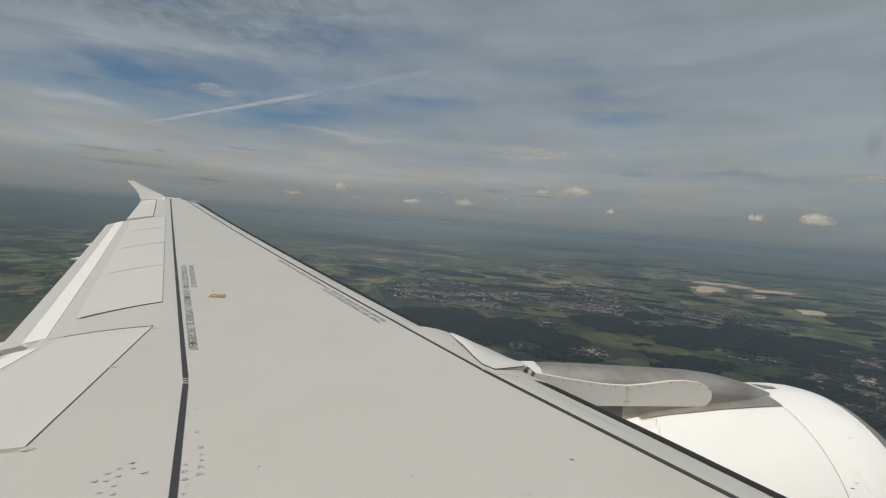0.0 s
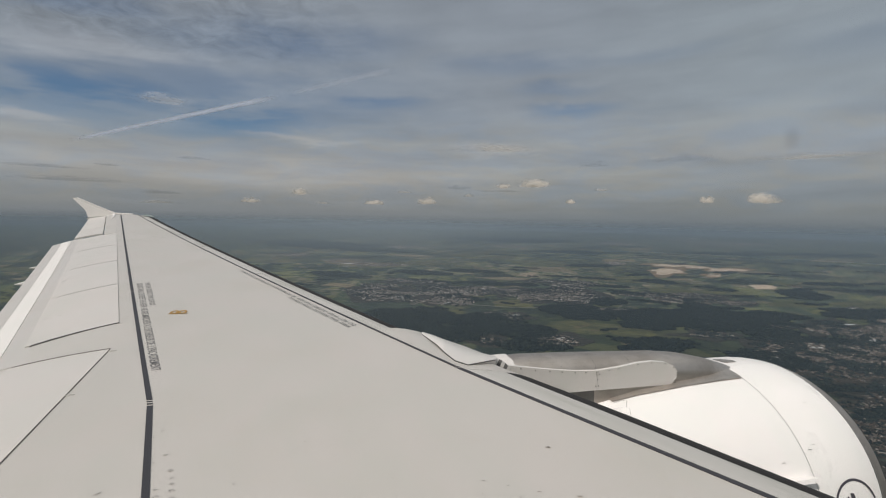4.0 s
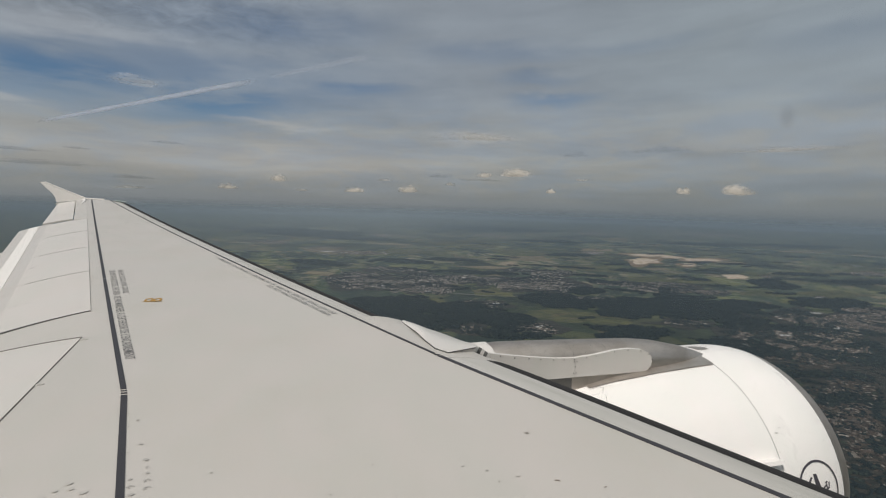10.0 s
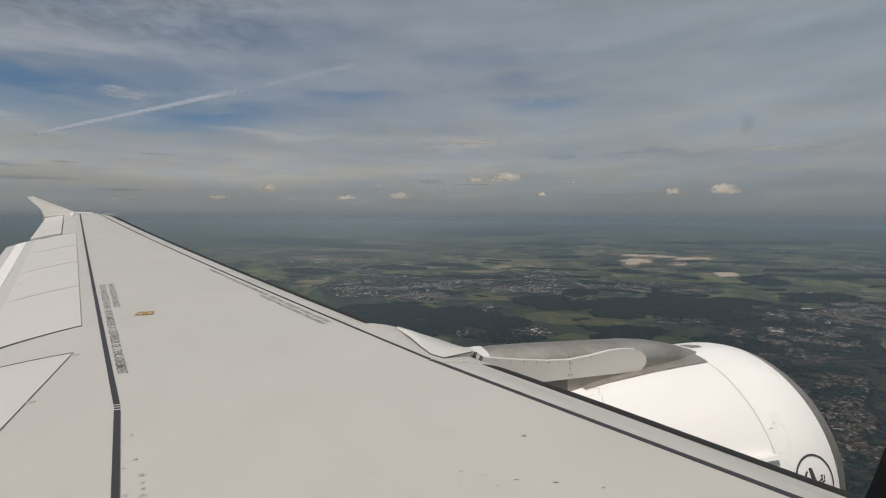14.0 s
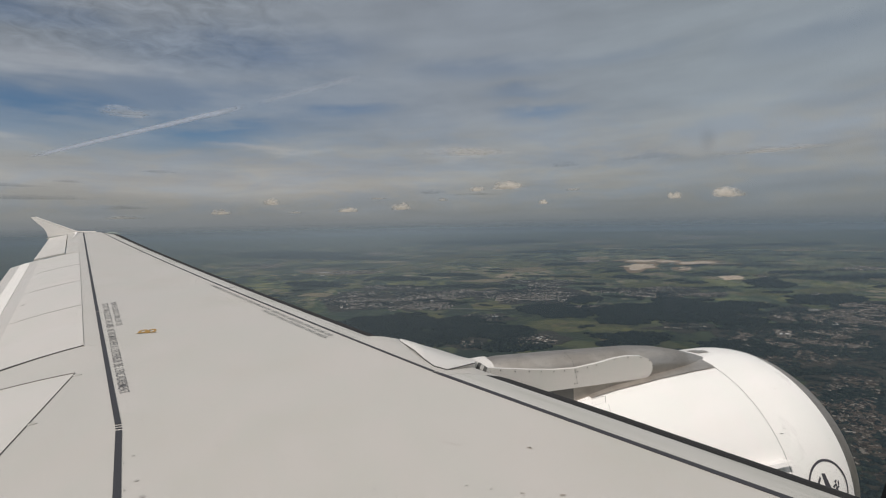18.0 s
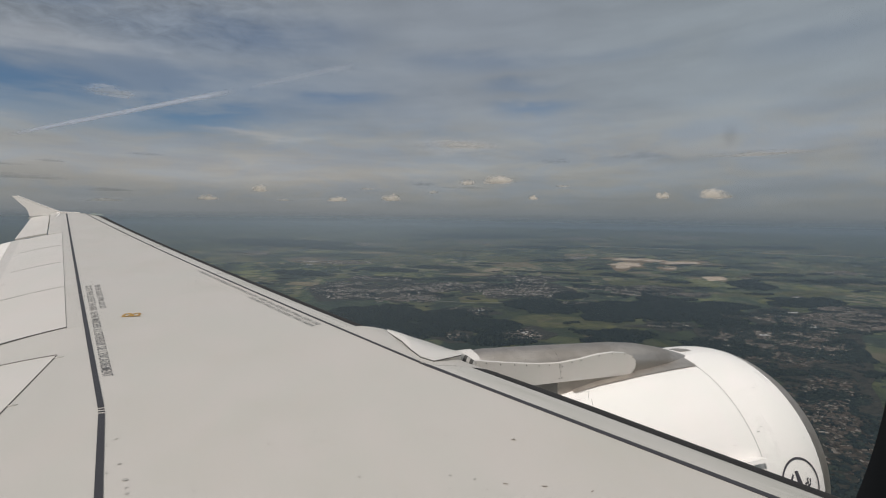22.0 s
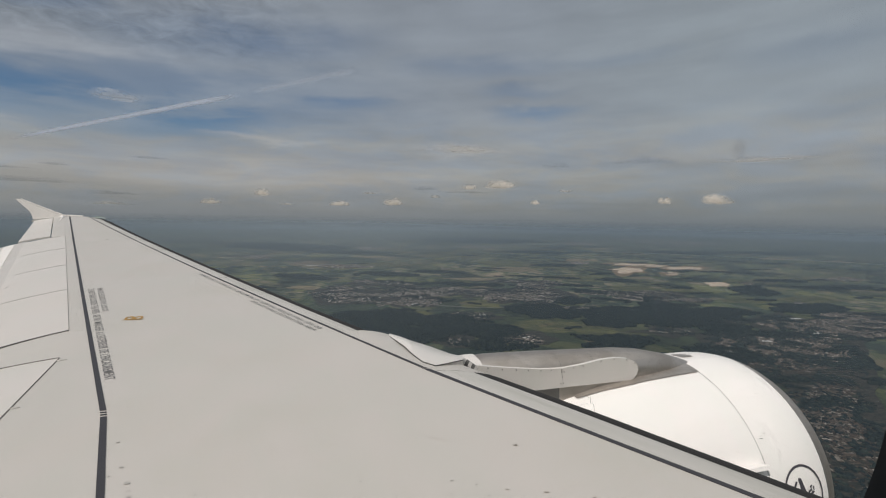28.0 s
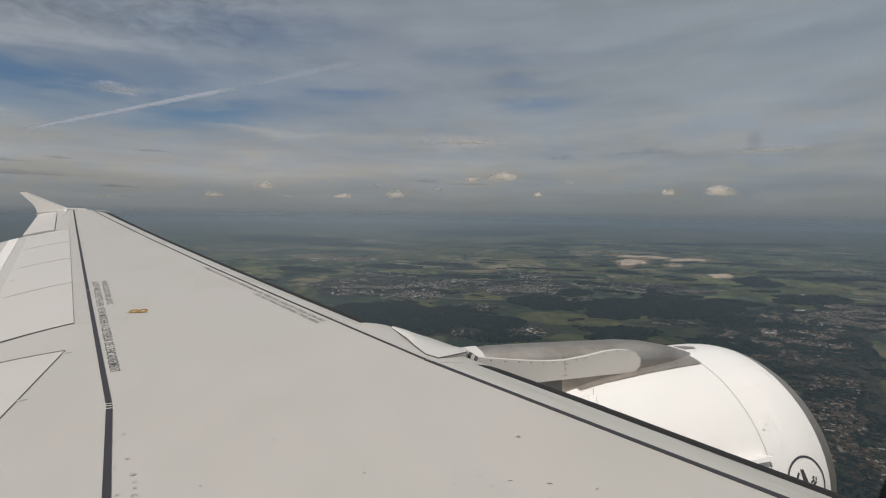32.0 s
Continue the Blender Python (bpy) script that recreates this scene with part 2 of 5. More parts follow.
def metal(base, rough):
    def build(k):
        p = spot(k)
        a = k.noise(p, 2.2, 5, 0.6)
        b = k.noise(k.n("ShaderNodeMapping", inp={"Vector": p, "Scale": (2.0, 20.0, 20.0)}).outputs[0], 3.0, 4, 0.6)
        c = k.mix(k.m("MULTIPLY", b, 0.6), base, tuple(0.6 * v for v in base))
        c = k.mix(k.m("MULTIPLY", k.band(a, 0.38, 0.62), 0.55), c, tuple(v * g for v, g in zip(base, (0.50, 0.47, 0.44))))
        return bsdf(k, c, k.m("ADD", rough, k.m("MULTIPLY", k.m("SUBTRACT", a, 0.5), 0.3)), 0.9, bump(k, b, 0.05, 0.003))
    return build


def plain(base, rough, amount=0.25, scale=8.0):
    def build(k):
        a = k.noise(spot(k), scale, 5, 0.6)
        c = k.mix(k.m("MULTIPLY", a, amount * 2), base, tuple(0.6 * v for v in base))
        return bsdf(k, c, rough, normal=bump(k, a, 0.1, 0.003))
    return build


MAT = {
    "wing": material("grey wing enamel", paint((0.544, 0.513, 0.481), 0.42, 0.09, False)),
    "panel": material("pale control surface enamel", paint((0.625, 0.588, 0.556), 0.38, 0.06)),
    "flap": material("flap enamel", paint((0.555, 0.525, 0.50), 0.40, 0.10)),
    "glintwhite": material("white for painted sun glints", paint((0.80, 0.765, 0.735), 0.5, 0.03)),
    "slat": material("stained slat enamel", stained((0.535, 0.510, 0.480), (0.375, 0.372, 0.325), 0.42)),
    "white": material("white nacelle enamel", paint((0.945, 0.905, 0.876), 0.30, 0.04)),
    "fairing": material("white fairing enamel", paint((0.70, 0.665, 0.635), 0.34, 0.10)),
    "bare": material("bare leading edge, painted dark reflection", plain((0.014, 0.011, 0.010), 0.75)),
    "lip": material("dull inlet lip metal", metal((0.62, 0.56, 0.515), 0.48)),
    "pylon": material("brushed pylon metal", metal((0.72, 0.645, 0.585), 0.36)),
    "soot": material("heat stained metal", metal((0.27, 0.26, 0.25), 0.5)),
    "black": material("black walkway paint", plain((0.045, 0.043, 0.05), 0.55)),
    "ink": material("dark lettering paint", plain((0.17, 0.165, 0.165), 0.6)),
    "seal": material("dark sealant", plain((0.09, 0.085, 0.08), 0.7)),
    "yellow": material("amber anchor paint", plain((0.44, 0.25, 0.05), 0.5)),
    "speck": material("fastener grime", plain((0.26, 0.245, 0.225), 0.7)),
    "joint": material("grimy panel joint", plain((0.20, 0.185, 0.17), 0.7)),
    "worn": material("worn paint over a fastener", plain((0.455, 0.43, 0.405), 0.6, 0.2, 60.0)),
    "faint": material("worn fastener paint", plain((0.515, 0.486, 0.455), 0.5, 0.10)),
    "scuff": material("scuffed white paint", plain((0.58, 0.55, 0.53), 0.5, 0.1)),
    "emblem": material("dark violet emblem paint", plain((0.075, 0.068, 0.082), 0.5)),
    "rust": material("rusty chipped paint", plain((0.20, 0.145, 0.10), 0.8)),
    "lens": material("lamp cover with painted green reflection", plain((0.36, 0.38, 0.24), 0.15, 0.1)),
    "cabin": material("cabin plastic", plain((0.22, 0.205, 0.19), 0.6, 0.1, 40.0)),
    "rubber": material("black window rubber", plain((0.02, 0.02, 0.022), 0.6)),
}

# ---- building helpers ----
TILT = Matrix(((0.99999, 0.00028, 0.00494), (0.0, 0.99840, -0.05653), (-0.00495, 0.05653, 0.99839))).to_4x4()
PLANE = Matrix.Translation((0, 0, H - 1.2993)) @ TILT      # the aircraft in the air: x forward, y out along the left wing


def thing(name, label, category, group="", kind="", at=None):
    ob = new(name)
    ob.matrix_world = PLANE if at is None else at
    return tagged(ob, label, category, group, kind)


def part(name, bm, mat, parent, label="", smooth=True, angle=35):
    me = bpy.data.meshes.new(name)
    if isinstance(bm, tuple):
        me.from_pydata(bm[0], [], bm[1])
    else:
        bmesh.ops.recalc_face_normals(bm, faces=bm.faces)
        bm.to_mesh(me)
        bm.free()
    me.materials.append(mat)
    if smooth:
        me.shade_smooth()
        me.set_sharp_from_angle(angle=radians(angle))
    ob = new(name, me)
    ob.parent = parent
    if label:
        ob["label"] = label
    return ob


def loft(rows, closed=False, caps=False):
    """A bmesh through rows of points; closed: each row is a ring."""
    bm = bmesh.new()
    vs = [[bm.verts.new(p) for p in row] for row in rows]
    n = len(rows[0])
    for a, b in zip(vs, vs[1:]):
        for i in range(n if closed else n - 1):
            j = (i + 1) % n
            bm.faces.new((a[i], a[j], b[j], b[i]))
    if caps:
        bm.faces.new(vs[0])
        bm.faces.new(vs[-1][::-1])
    return bm


def slab(rows, t):
    """A plate of thickness t under the sheet of rows."""
    rings = []
    for row in rows:
        rings.append(list(row) + [(p[0], p[1], p[2] - t) for p in reversed(row)])
    return loft(rings, True, True)


def steps(a, b, n):
    return [a + (b - a) * i / n for i in range(n + 1)]


# ---- the wing's surface ----
def xf(y):                      # front walkway line
    return 3.270 - 0.4887 * y if y > 4.78 else 3.5436 - 0.54617 * y


def xr(y):                      # rear walkway line
    return 0.739 - 0.358 * y if y > 4.506 else 0.3929 - 0.28108 * y


def xh(y):                      # front edge of the spoilers
    return 0.598 - 0.3558 * y if y > 5.49 else -1.405 + 0.09 * (5.45 - y)


def crest(y):
    return 0.0016125 * max(y - 3, 0) ** 2


def surf(x, y):
    z = crest(y)
    if x > xf(y):
        s = x - xf(y)
        return z - 0.45 * s * s
    if x < xh(y):
        s = xh(y) - x
        return z - 0.12 * s - 0.10 * s * s
    return z


def on(x, y, up=0.0):
    return (x, y, surf(x, y) + up)


def thick(y):
    return 1.5 - 1.0 * (y - 2) / 14.4


# ---- ground sheet, haze ----
def ground_material(k):
    p = k.n("ShaderNodeNewGeometry").outputs["Position"]
    warp = k.n("ShaderNodeTexNoise", inp={"Vector": p, "Scale": 0.005, "Detail": 4.0}).outputs["Color"]
    q = k.n("ShaderNodeVectorMath", op="ADD", inp={0: p, 1: k.n("ShaderNodeVectorMath", op="SCALE", inp={0: warp, "Scale": 90.0}).outputs[0]}).outputs[0]
    turn = k.n("ShaderNodeMapping", inp={"Vector": q, "Rotation": (0, 0, 0.6), "Scale": (1.0, 0.8, 1.0)}).outputs[0]
    rand = []
    for scale in (0.0062, 0.0135, 0.034):
        cell = k.n("ShaderNodeTexVoronoi", inp={"Vector": turn, "Scale": scale, "Randomness": 0.9})
        cell.distance = "MANHATTAN"
        rand.append(k.n("ShaderNodeSeparateColor", inp={0: cell.outputs["Color"]}).outputs)
    pick = k.m("ADD", k.m("MULTIPLY", rand[0][0], 0.40), k.m("ADD", k.m("MULTIPLY", rand[1][1], 0.38), k.m("MULTIPLY", rand[2][0], 0.22)))
    pick = k.m("ADD", 0.5, k.m("MULTIPLY", k.m("SUBTRACT", pick, 0.5), 1.7))
    crop = k.n("ShaderNodeValToRGB", inp={0: pick}, ramp=[
        (0.0, (0.026, 0.034, 0.034)), (0.14, (0.034, 0.043, 0.036)), (0.26, (0.070, 0.080, 0.044)), (0.37, (0.124, 0.120, 0.058)),
        (0.46, (0.050, 0.060, 0.042)), (0.55, (0.135, 0.116, 0.074)), (0.64, (0.072, 0.084, 0.050)), (0.77, (0.205, 0.155, 0.118)), (0.84, (0.060, 0.068, 0.050)), (0.96, (0.034, 0.044, 0.036))]).outputs[0]
    wood = k.noise(p, 0.0085, 6, 0.66, 0.8)
    small = k.noise(p, 0.042, 5, 0.70, 0.6)
    tree = k.band(k.m("ADD", k.m("MULTIPLY", wood, 0.58), k.m("MULTIPLY", small, 0.42)), 0.500, 0.540)
    leaf = k.noise(p, 0.35, 4, 0.7)
    woods = k.mix(leaf, (0.014, 0.021, 0.022), (0.032, 0.041, 0.035))
    grain = k.noise(p, 0.10, 5, 0.7)
    crop = k.mix(k.m("MULTIPLY", grain, 0.30), crop, (0.036, 0.046, 0.032))
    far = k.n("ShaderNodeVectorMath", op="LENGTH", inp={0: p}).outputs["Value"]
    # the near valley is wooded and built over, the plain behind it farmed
    # crop colour turns dark green from 900 m in to 560 m
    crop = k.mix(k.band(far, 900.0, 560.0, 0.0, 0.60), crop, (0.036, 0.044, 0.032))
    # hedges and lanes along the field edges
    edge = k.n("ShaderNodeTexVoronoi", inp={"Vector": turn, "Scale": 0.0135, "Randomness": 0.9})
    edge.feature = "DISTANCE_TO_EDGE"
    hedge = k.m("MULTIPLY", k.band(edge.outputs["Distance"], 0.060, 0.020), k.band(grain, 0.38, 0.55))
    crop = k.mix(hedge, crop, (0.026, 0.038, 0.026))
    c = k.mix(tree, crop, woods)
    # scattered farms and yards, pale
    yard = k.m("MULTIPLY", k.band(k.noise(p, 0.11, 2, 0.5), 0.70, 0.76), k.band(k.noise(p, 0.008, 3, 0.6), 0.50, 0.62))
    c = k.mix(k.m("MULTIPLY", yard, 0.8), c, (0.26, 0.225, 0.20))
    tract = k.noise(k.n("ShaderNodeMapping", inp={"Vector": p, "Rotation": (0, 0, 0.3), "Scale": (1.0, 0.55, 1.0)}).outputs[0], 0.0045, 5, 0.6, 0.4)
    lush = k.band(tract, 0.36, 0.64, 0.95, 1.55)
    c = k.mix(1.0, c, k.n("ShaderNodeCombineXYZ", inp={0: k.m("MULTIPLY", lush, 0.99), 1: k.m("MULTIPLY", lush, 1.01), 2: k.m("MULTIPLY", lush, 0.96)}).outputs[0], "MULTIPLY")
    return bsdf(k, c, 0.95, normal=bump(k, leaf, 0.4, 0.6), spec=0.1)


def make_ground():
    rings = [0.0, 40, 90, 150, 220, 300, 400, 520, 680, 860, 1080, 1350, 1700, 2150, 2700, 3300, 4000, 4900]
    verts, faces, n = [], [], 96
    for r in rings:
        for i in range(n):
            a = 2 * math.pi * i / n
            verts.append((r * math.cos(a), r * math.sin(a), 0.0))
    for j in range(len(rings) - 1):
        for i in range(n):
            faces.append((j * n + i, (j + 1) * n + i, (j + 1) * n + (i + 1) % n, j * n + (i + 1) % n))
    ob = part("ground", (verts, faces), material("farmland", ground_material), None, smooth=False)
    tagged(ob, "patchwork of green and tan farmland with dark woods", "ground", kind="structure")


def haze_material(r, length, most, tone, bank):
    """Haze painted on a see-through shell: denser with distance, and in a paler bank towards the aft side."""
    def build(k):
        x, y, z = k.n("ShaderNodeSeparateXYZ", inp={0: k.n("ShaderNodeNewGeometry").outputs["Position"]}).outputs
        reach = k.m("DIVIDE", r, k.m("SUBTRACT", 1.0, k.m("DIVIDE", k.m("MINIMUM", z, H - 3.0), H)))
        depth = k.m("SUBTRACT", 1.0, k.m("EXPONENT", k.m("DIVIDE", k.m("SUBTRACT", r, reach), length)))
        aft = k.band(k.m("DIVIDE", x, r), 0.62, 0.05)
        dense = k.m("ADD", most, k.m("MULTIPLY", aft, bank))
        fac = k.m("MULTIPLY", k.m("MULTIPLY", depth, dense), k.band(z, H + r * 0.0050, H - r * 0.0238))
        # tone raised aft, where the shell catches less sun
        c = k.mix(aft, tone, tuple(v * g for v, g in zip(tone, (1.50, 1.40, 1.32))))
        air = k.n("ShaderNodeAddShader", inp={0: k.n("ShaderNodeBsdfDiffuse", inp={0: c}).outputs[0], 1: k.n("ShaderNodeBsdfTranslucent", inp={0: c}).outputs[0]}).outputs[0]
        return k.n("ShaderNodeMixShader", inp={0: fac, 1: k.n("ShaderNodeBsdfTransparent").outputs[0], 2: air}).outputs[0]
    return build


def make_haze():
    # two tinted see-through shells added round the camera stand in for the haze
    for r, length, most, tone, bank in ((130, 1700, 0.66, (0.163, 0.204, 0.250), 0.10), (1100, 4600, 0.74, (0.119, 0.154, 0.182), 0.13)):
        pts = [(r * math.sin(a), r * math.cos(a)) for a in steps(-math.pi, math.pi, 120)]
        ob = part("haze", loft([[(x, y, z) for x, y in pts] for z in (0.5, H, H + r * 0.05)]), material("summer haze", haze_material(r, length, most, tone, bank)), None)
        tagged(ob, "see-through shell tinted as thin grey-blue haze over the land", "haze", kind="structure")


make_ground()
make_haze()

# ---- the wing ----
wing = thing("airliner_wing", "light grey airliner wing with black walkway lines and stencils", "aircraft wing")
KY = [1.55, 2.6, 3.2, 3.8, 4.506, 4.78, 5.52, 6.1, 7, 8, 9, 10, 11, 12, 12.6, 13.4, 14.2, 15, 15.6, 16.25]


def wing_box():
    rows = []
    for y in KY:
        a, b = xf(y) - 0.004, xr(y) + 0.004
        top = [on(x, y) for x in steps(a, b, 6)]
        t = 0.36 * thick(y)
        low = [(x, y, crest(y) - t) for x in steps(b, a, 4)]
        rows.append(top + low)
    part("box_skin", loft(rows, True, True), MAT["wing"], wing, "light grey painted upper skin")


def strip(name, y0, y1, front, rear, mat, t=0.03, n=6, m=4, up=0.0, label="", parent=None, skew=0.0):
    rows = [[on(x, y - skew * (front(y) - x), up) for x in steps(front(y), rear(y), m)] for y in steps(y0, y1, n)]
    return part(name, slab(rows, t), mat, parent or wing, label)


wing_box()
# fixed skin behind the rear line; it ends at the spoilers
for y0, y1 in ((1.55, 3.80), (3.80, 4.506), (4.506, 5.49), (5.49, 6.13), (6.13, 12.56), (12.56, 16.25)):
    rear = (lambda y: -2.02) if y1 <= 3.8 else ((lambda y: xh(y) - 0.59) if y1 == 6.13 else (lambda y: xh(y) - 0.0006))
    strip("fixed_panel", y0, y1, lambda y: xr(y) + 0.0035, rear, MAT["wing"], 0.04, 8, 5)
# dark cavity floor under the moving panels
strip("shroud", 3.8, 12.55, lambda y: xh(y) + 0.05, lambda y: xh(y) - 0.80, MAT["flap"], 0.02, 14, 4, -0.02)
# spoilers
strip("spoiler", 3.83, 5.472, lambda y: xh(y) - 0.004, lambda y: -2.01, MAT["panel"], 0.035, 6, 5, label="pale inboard spoiler panel, closed")
for i in range(4):
    a = 6.162 + 1.595 * i
    strip("spoiler", a, a + 1.587, lambda y: xh(y) - 0.0012, lambda y: xh(y) - 0.570, MAT["panel"], 0.035, 6, 4, 0.003, skew=0.36, label="pale outboard spoiler panel, closed")


# sealed seams round the closed spoilers
def seam_strip(points, half, label):
    rows = [[on(x, y, 0.005) for x, y in (a, b)] for a, b in points]
    part("panel_seam", slab(rows, 0.004), MAT["joint" if half else "seal"], wing, label, smooth=False)


seam_strip([((xh(6.15) - u, 6.140 - 0.045 * u - 0.36 * u), (xh(6.15) - u, 6.154 - 0.36 * u)) for u in steps(0.0, 0.53, 6)], 0, "dark seam at the spoiler's end")
seam_strip([((xh(y) + 0.0012, y), (xh(y) - 0.0022, y)) for y in steps(3.83, 5.47, 8)], 1, "dark seam along the spoiler")
seam_strip([((x, 5.478), (x, 5.472)) for x in steps(xh(5.47) - 0.003, -2.0, 6)], 1, "dark seam at the spoiler's outer end")
seam_strip([((xh(y) + 0.0004, y), (xh(y) - 0.0018, y)) for y in steps(6.17, 12.5, 16)], 1, "dark seam along the outboard spoilers")
for k in (1, 2, 3):
    yk = 6.162 + 1.595 * k - 0.004
    seam_strip([((xh(yk) - u, yk - 0.004 - 0.36 * u), (xh(yk) - u, yk + 0.004 - 0.36 * u)) for u in steps(0.01, 0.50, 6)], 1, "dark seam between spoilers")


def flap(y0, y1, edges, label):
    whole = new("flap")
    whole.parent = wing
    whole["label"] = label
    a, b, c, d = edges
    strip("upper_skin", y0, y1, a, b, MAT["flap"], 0.05, 8, 3, -0.006, parent=whole)
    # the sun's glint on the flap's bend, painted as a white strip
    strip("white_band", y0 + 0.02, y1 - 0.02, lambda y: b(y) - 0.002, lambda y: c(y), MAT["glintwhite"], 0.05, 8, 2, -0.002, "sun glint along the flap, painted as a white band", parent=whole)
    rows = []
    for y in steps(y0, y1, 8):
        top = [on(x, y, -0.008) for x in steps(c(y) - 0.002, d(y), 3)]
        low = [(x, y, surf(d(y), y) - 0.02 - 0.06 * (x - d(y))) for x in steps(d(y) + 0.002, a(y), 4)]
        rows.append(top + low)
    part("trailing_skin", loft(rows, True, True), MAT["flap"], whole)


flap(5.56, 12.5, (lambda y: xh(y) - 0.58, lambda y: xh(y) - 0.78, lambda y: xh(y) - 0.94, lambda y: xh(y) - 1.10), "pale grey outboard flap, nearly retracted")
flap(1.57, 5.33, (lambda y: -2.025, lambda y: -2.06, lambda y: -2.22, lambda y: -2.48), "pale grey inboard flap, nearly retracted")
# aileron with its hinge line
strip("aileron", 12.72, 16.1, lambda y: xh(y) - 0.245, lambda y: xh(y) - 0.75 + 0.13 * (y - 12.6) / 3.7, MAT["panel"], 0.03, 6, 4, label="pale grey aileron, level")
strip("aileron_shroud", 12.565, 16.25, lambda y: xh(y) - 0.001, lambda y: xh(y) - 0.225, MAT["wing"], 0.03, 6, 2)


# slats: painted back, bare metal nose with the ground's dark reflection as its colour
NOSE = [(0.004, 0.0), (0.09, -0.003), (0.17, -0.013), (0.245, -0.028)]
BARE = [(0.245, -0.028), (0.30, -0.037), (0.36, -0.051), (0.42, -0.073), (0.465, -0.105), (0.49, -0.15), (0.485, -0.205), (0.44, -0.27), (0.33, -0.325), (0.15, -0.355), (0.004, -0.36)]


def slat(y0, y1, sx, label, flat=1.0):
    whole = new("slat")
    whole.parent = wing
    whole["label"] = label
    n = max(3, int((y1 - y0) * 3))
    ss, zz = [s for s, _ in NOSE + BARE[1:6]], [z for _, z in NOSE + BARE[1:6]]

    def rows(prof):
        out = []
        for y in steps(y0, y1, n):
            # the inboard slat narrows towards the root
            k = sx * ((1.0 - 0.012 * (y - 6)) * (1.0 - 0.178 * max(0.0, 4.15 - y)) if y1 < 5 else 1.0)
            d = thick(y) ** 0.5
            # at the pylon end the paint runs further forward
            split = 0.252 + max(0.0, min(1.0, (y - 4.2) / 0.5)) * 0.012 if y1 < 5 else 0.247
            row = []
            for i, (s, z) in enumerate(prof):
                if prof is NOSE:
                    s = s * split / 0.245
                    z = float(np.interp(s, ss, zz))
                elif i < 5 and s < split:
                    s = split
                    z = float(np.interp(s, ss, zz))
                row.append((xf(y) + s * k, y, crest(y) + z * (k * flat if z > -0.1 else d * k)))
            out.append(row)
        return out

    part("painted_skin", loft(rows(NOSE)), MAT["slat"], whole)
    part("leading_edge", loft(rows(BARE)), MAT["bare"], whole, "bare leading edge, dark ground reflection painted in")


slat(1.55, 4.70, 1.16, "stained grey inboard slat, retracted")
for a, b in ((5.725, 8.32), (8.33, 10.83), (10.84, 13.34), (13.35, 15.9)):
    slat(a, b, 0.81, "grey outboard slat, retracted", 0.90)


def walkway(name, y0, y1, line, half, n):
    rows = [[on(line(y) + half, y, 0.004), on(line(y) - half, y, 0.004)] for y in steps(y0, y1, n)]
    part(name, slab(rows, 0.003), MAT["black"], wing, "black walkway line", smooth=False)


for a, b in ((2.0, 4.466), (4.486, 4.497), (4.517, 4.526), (4.546, 7.34), (7.37, 12.4), (12.42, 16.15)):
    walkway("walkway_line", a, b, lambda y: xr(y) + 0.005, 0.0145, 8)
for a, b in ((2.0, 4.738), (4.752, 4.768), (4.784, 8.9), (8.92, 16.15)):
    walkway("walkway_line", a, b, xf, 0.018 if b < 5 else 0.013, 8)


# stencils
def stencil(text, x, y, dx, dy, height, length, label):
    """A line of letters on the wing: starts at (x, y), reads along (dx, dy)."""
    cu = bpy.data.curves.new("lettering", "FONT")
    cu.body, cu.size, cu.extrude, cu.offset, cu.space_character, cu.space_word = text, 1.0, 0.0, 0.002, 1.12, 1.3
    tmp = bpy.data.objects.new("lettering", cu)
    scene.collection.objects.link(tmp)
    bpy.context.view_layer.update()
    me = bpy.data.meshes.new_from_object(tmp.evaluated_get(bpy.context.evaluated_depsgraph_get()))
    bpy.data.objects.remove(tmp)
    wide = max(v.co.x for v in me.vertices)
    for v in me.vertices:
        u, w = v.co.x / wide * length, v.co.y / 0.72 * height
        px, py = x + dx * u - dy * w, y + dy * u + dx * w
        v.co = on(px, py, 0.004)
    me.materials.clear()
    me.materials.append(MAT["ink"])
    ob = new("lettering", me)
    ob.parent = wing
    ob["label"] = label
    tagged(ob, kind="stuff")


EN, FR = "DO NOT WALK OUTSIDE THIS AREA", "NE PAS MARCHER A L'EXTERIEUR DE L'ENCADREMENT"
ang = math.atan(0.345)
stencil(EN + "  " + FR, -1.971, 7.74, math.sin(ang + 0.005), -math.cos(ang + 0.005), 0.056, 2.92, "dark stencilled walkway warning")
stencil(EN, -1.490, 6.74, -math.sin(ang), math.cos(ang), 0.050, 1.12, "dark stencilled walkway warning")
ang = math.atan(0.4887)
stencil(EN + "  " + FR, 0.350, 5.84, -math.sin(ang), math.cos(ang), 0.043, 3.0, "dark stencilled walkway warning")
stencil(EN, -0.296, 6.93, math.sin(ang), -math.cos(ang), 0.043, 1.28, "dark stencilled walkway warning")


def anchor():
    """Amber overwing rope anchor mark: two joined rings."""
    bm = bmesh.new()
    for cx in (-1.250, -1.182):
        ring = []
        for i in range(20):
            a = 2 * math.pi * i / 20
            ring.append([bm.verts.new(on(cx + r * 0.036 * math.cos(a), 6.445 + r * 0.060 * math.sin(a), 0.004)) for r in (0.50, 1.0)])
        for a, b in zip(ring, ring[1:] + ring[:1]):
            bm.faces.new((a[0], a[1], b[1], b[0]))
    vs = [bm.verts.new(on(x, y, 0.005)) for x, y in ((-1.296, 6.384), (-1.122, 6.384), (-1.150, 6.404), (-1.274, 6.404))]
    bm.faces.new(vs)
    part("anchor_mark", bm, MAT["yellow"], wing, "amber rope anchor mark", smooth=False)


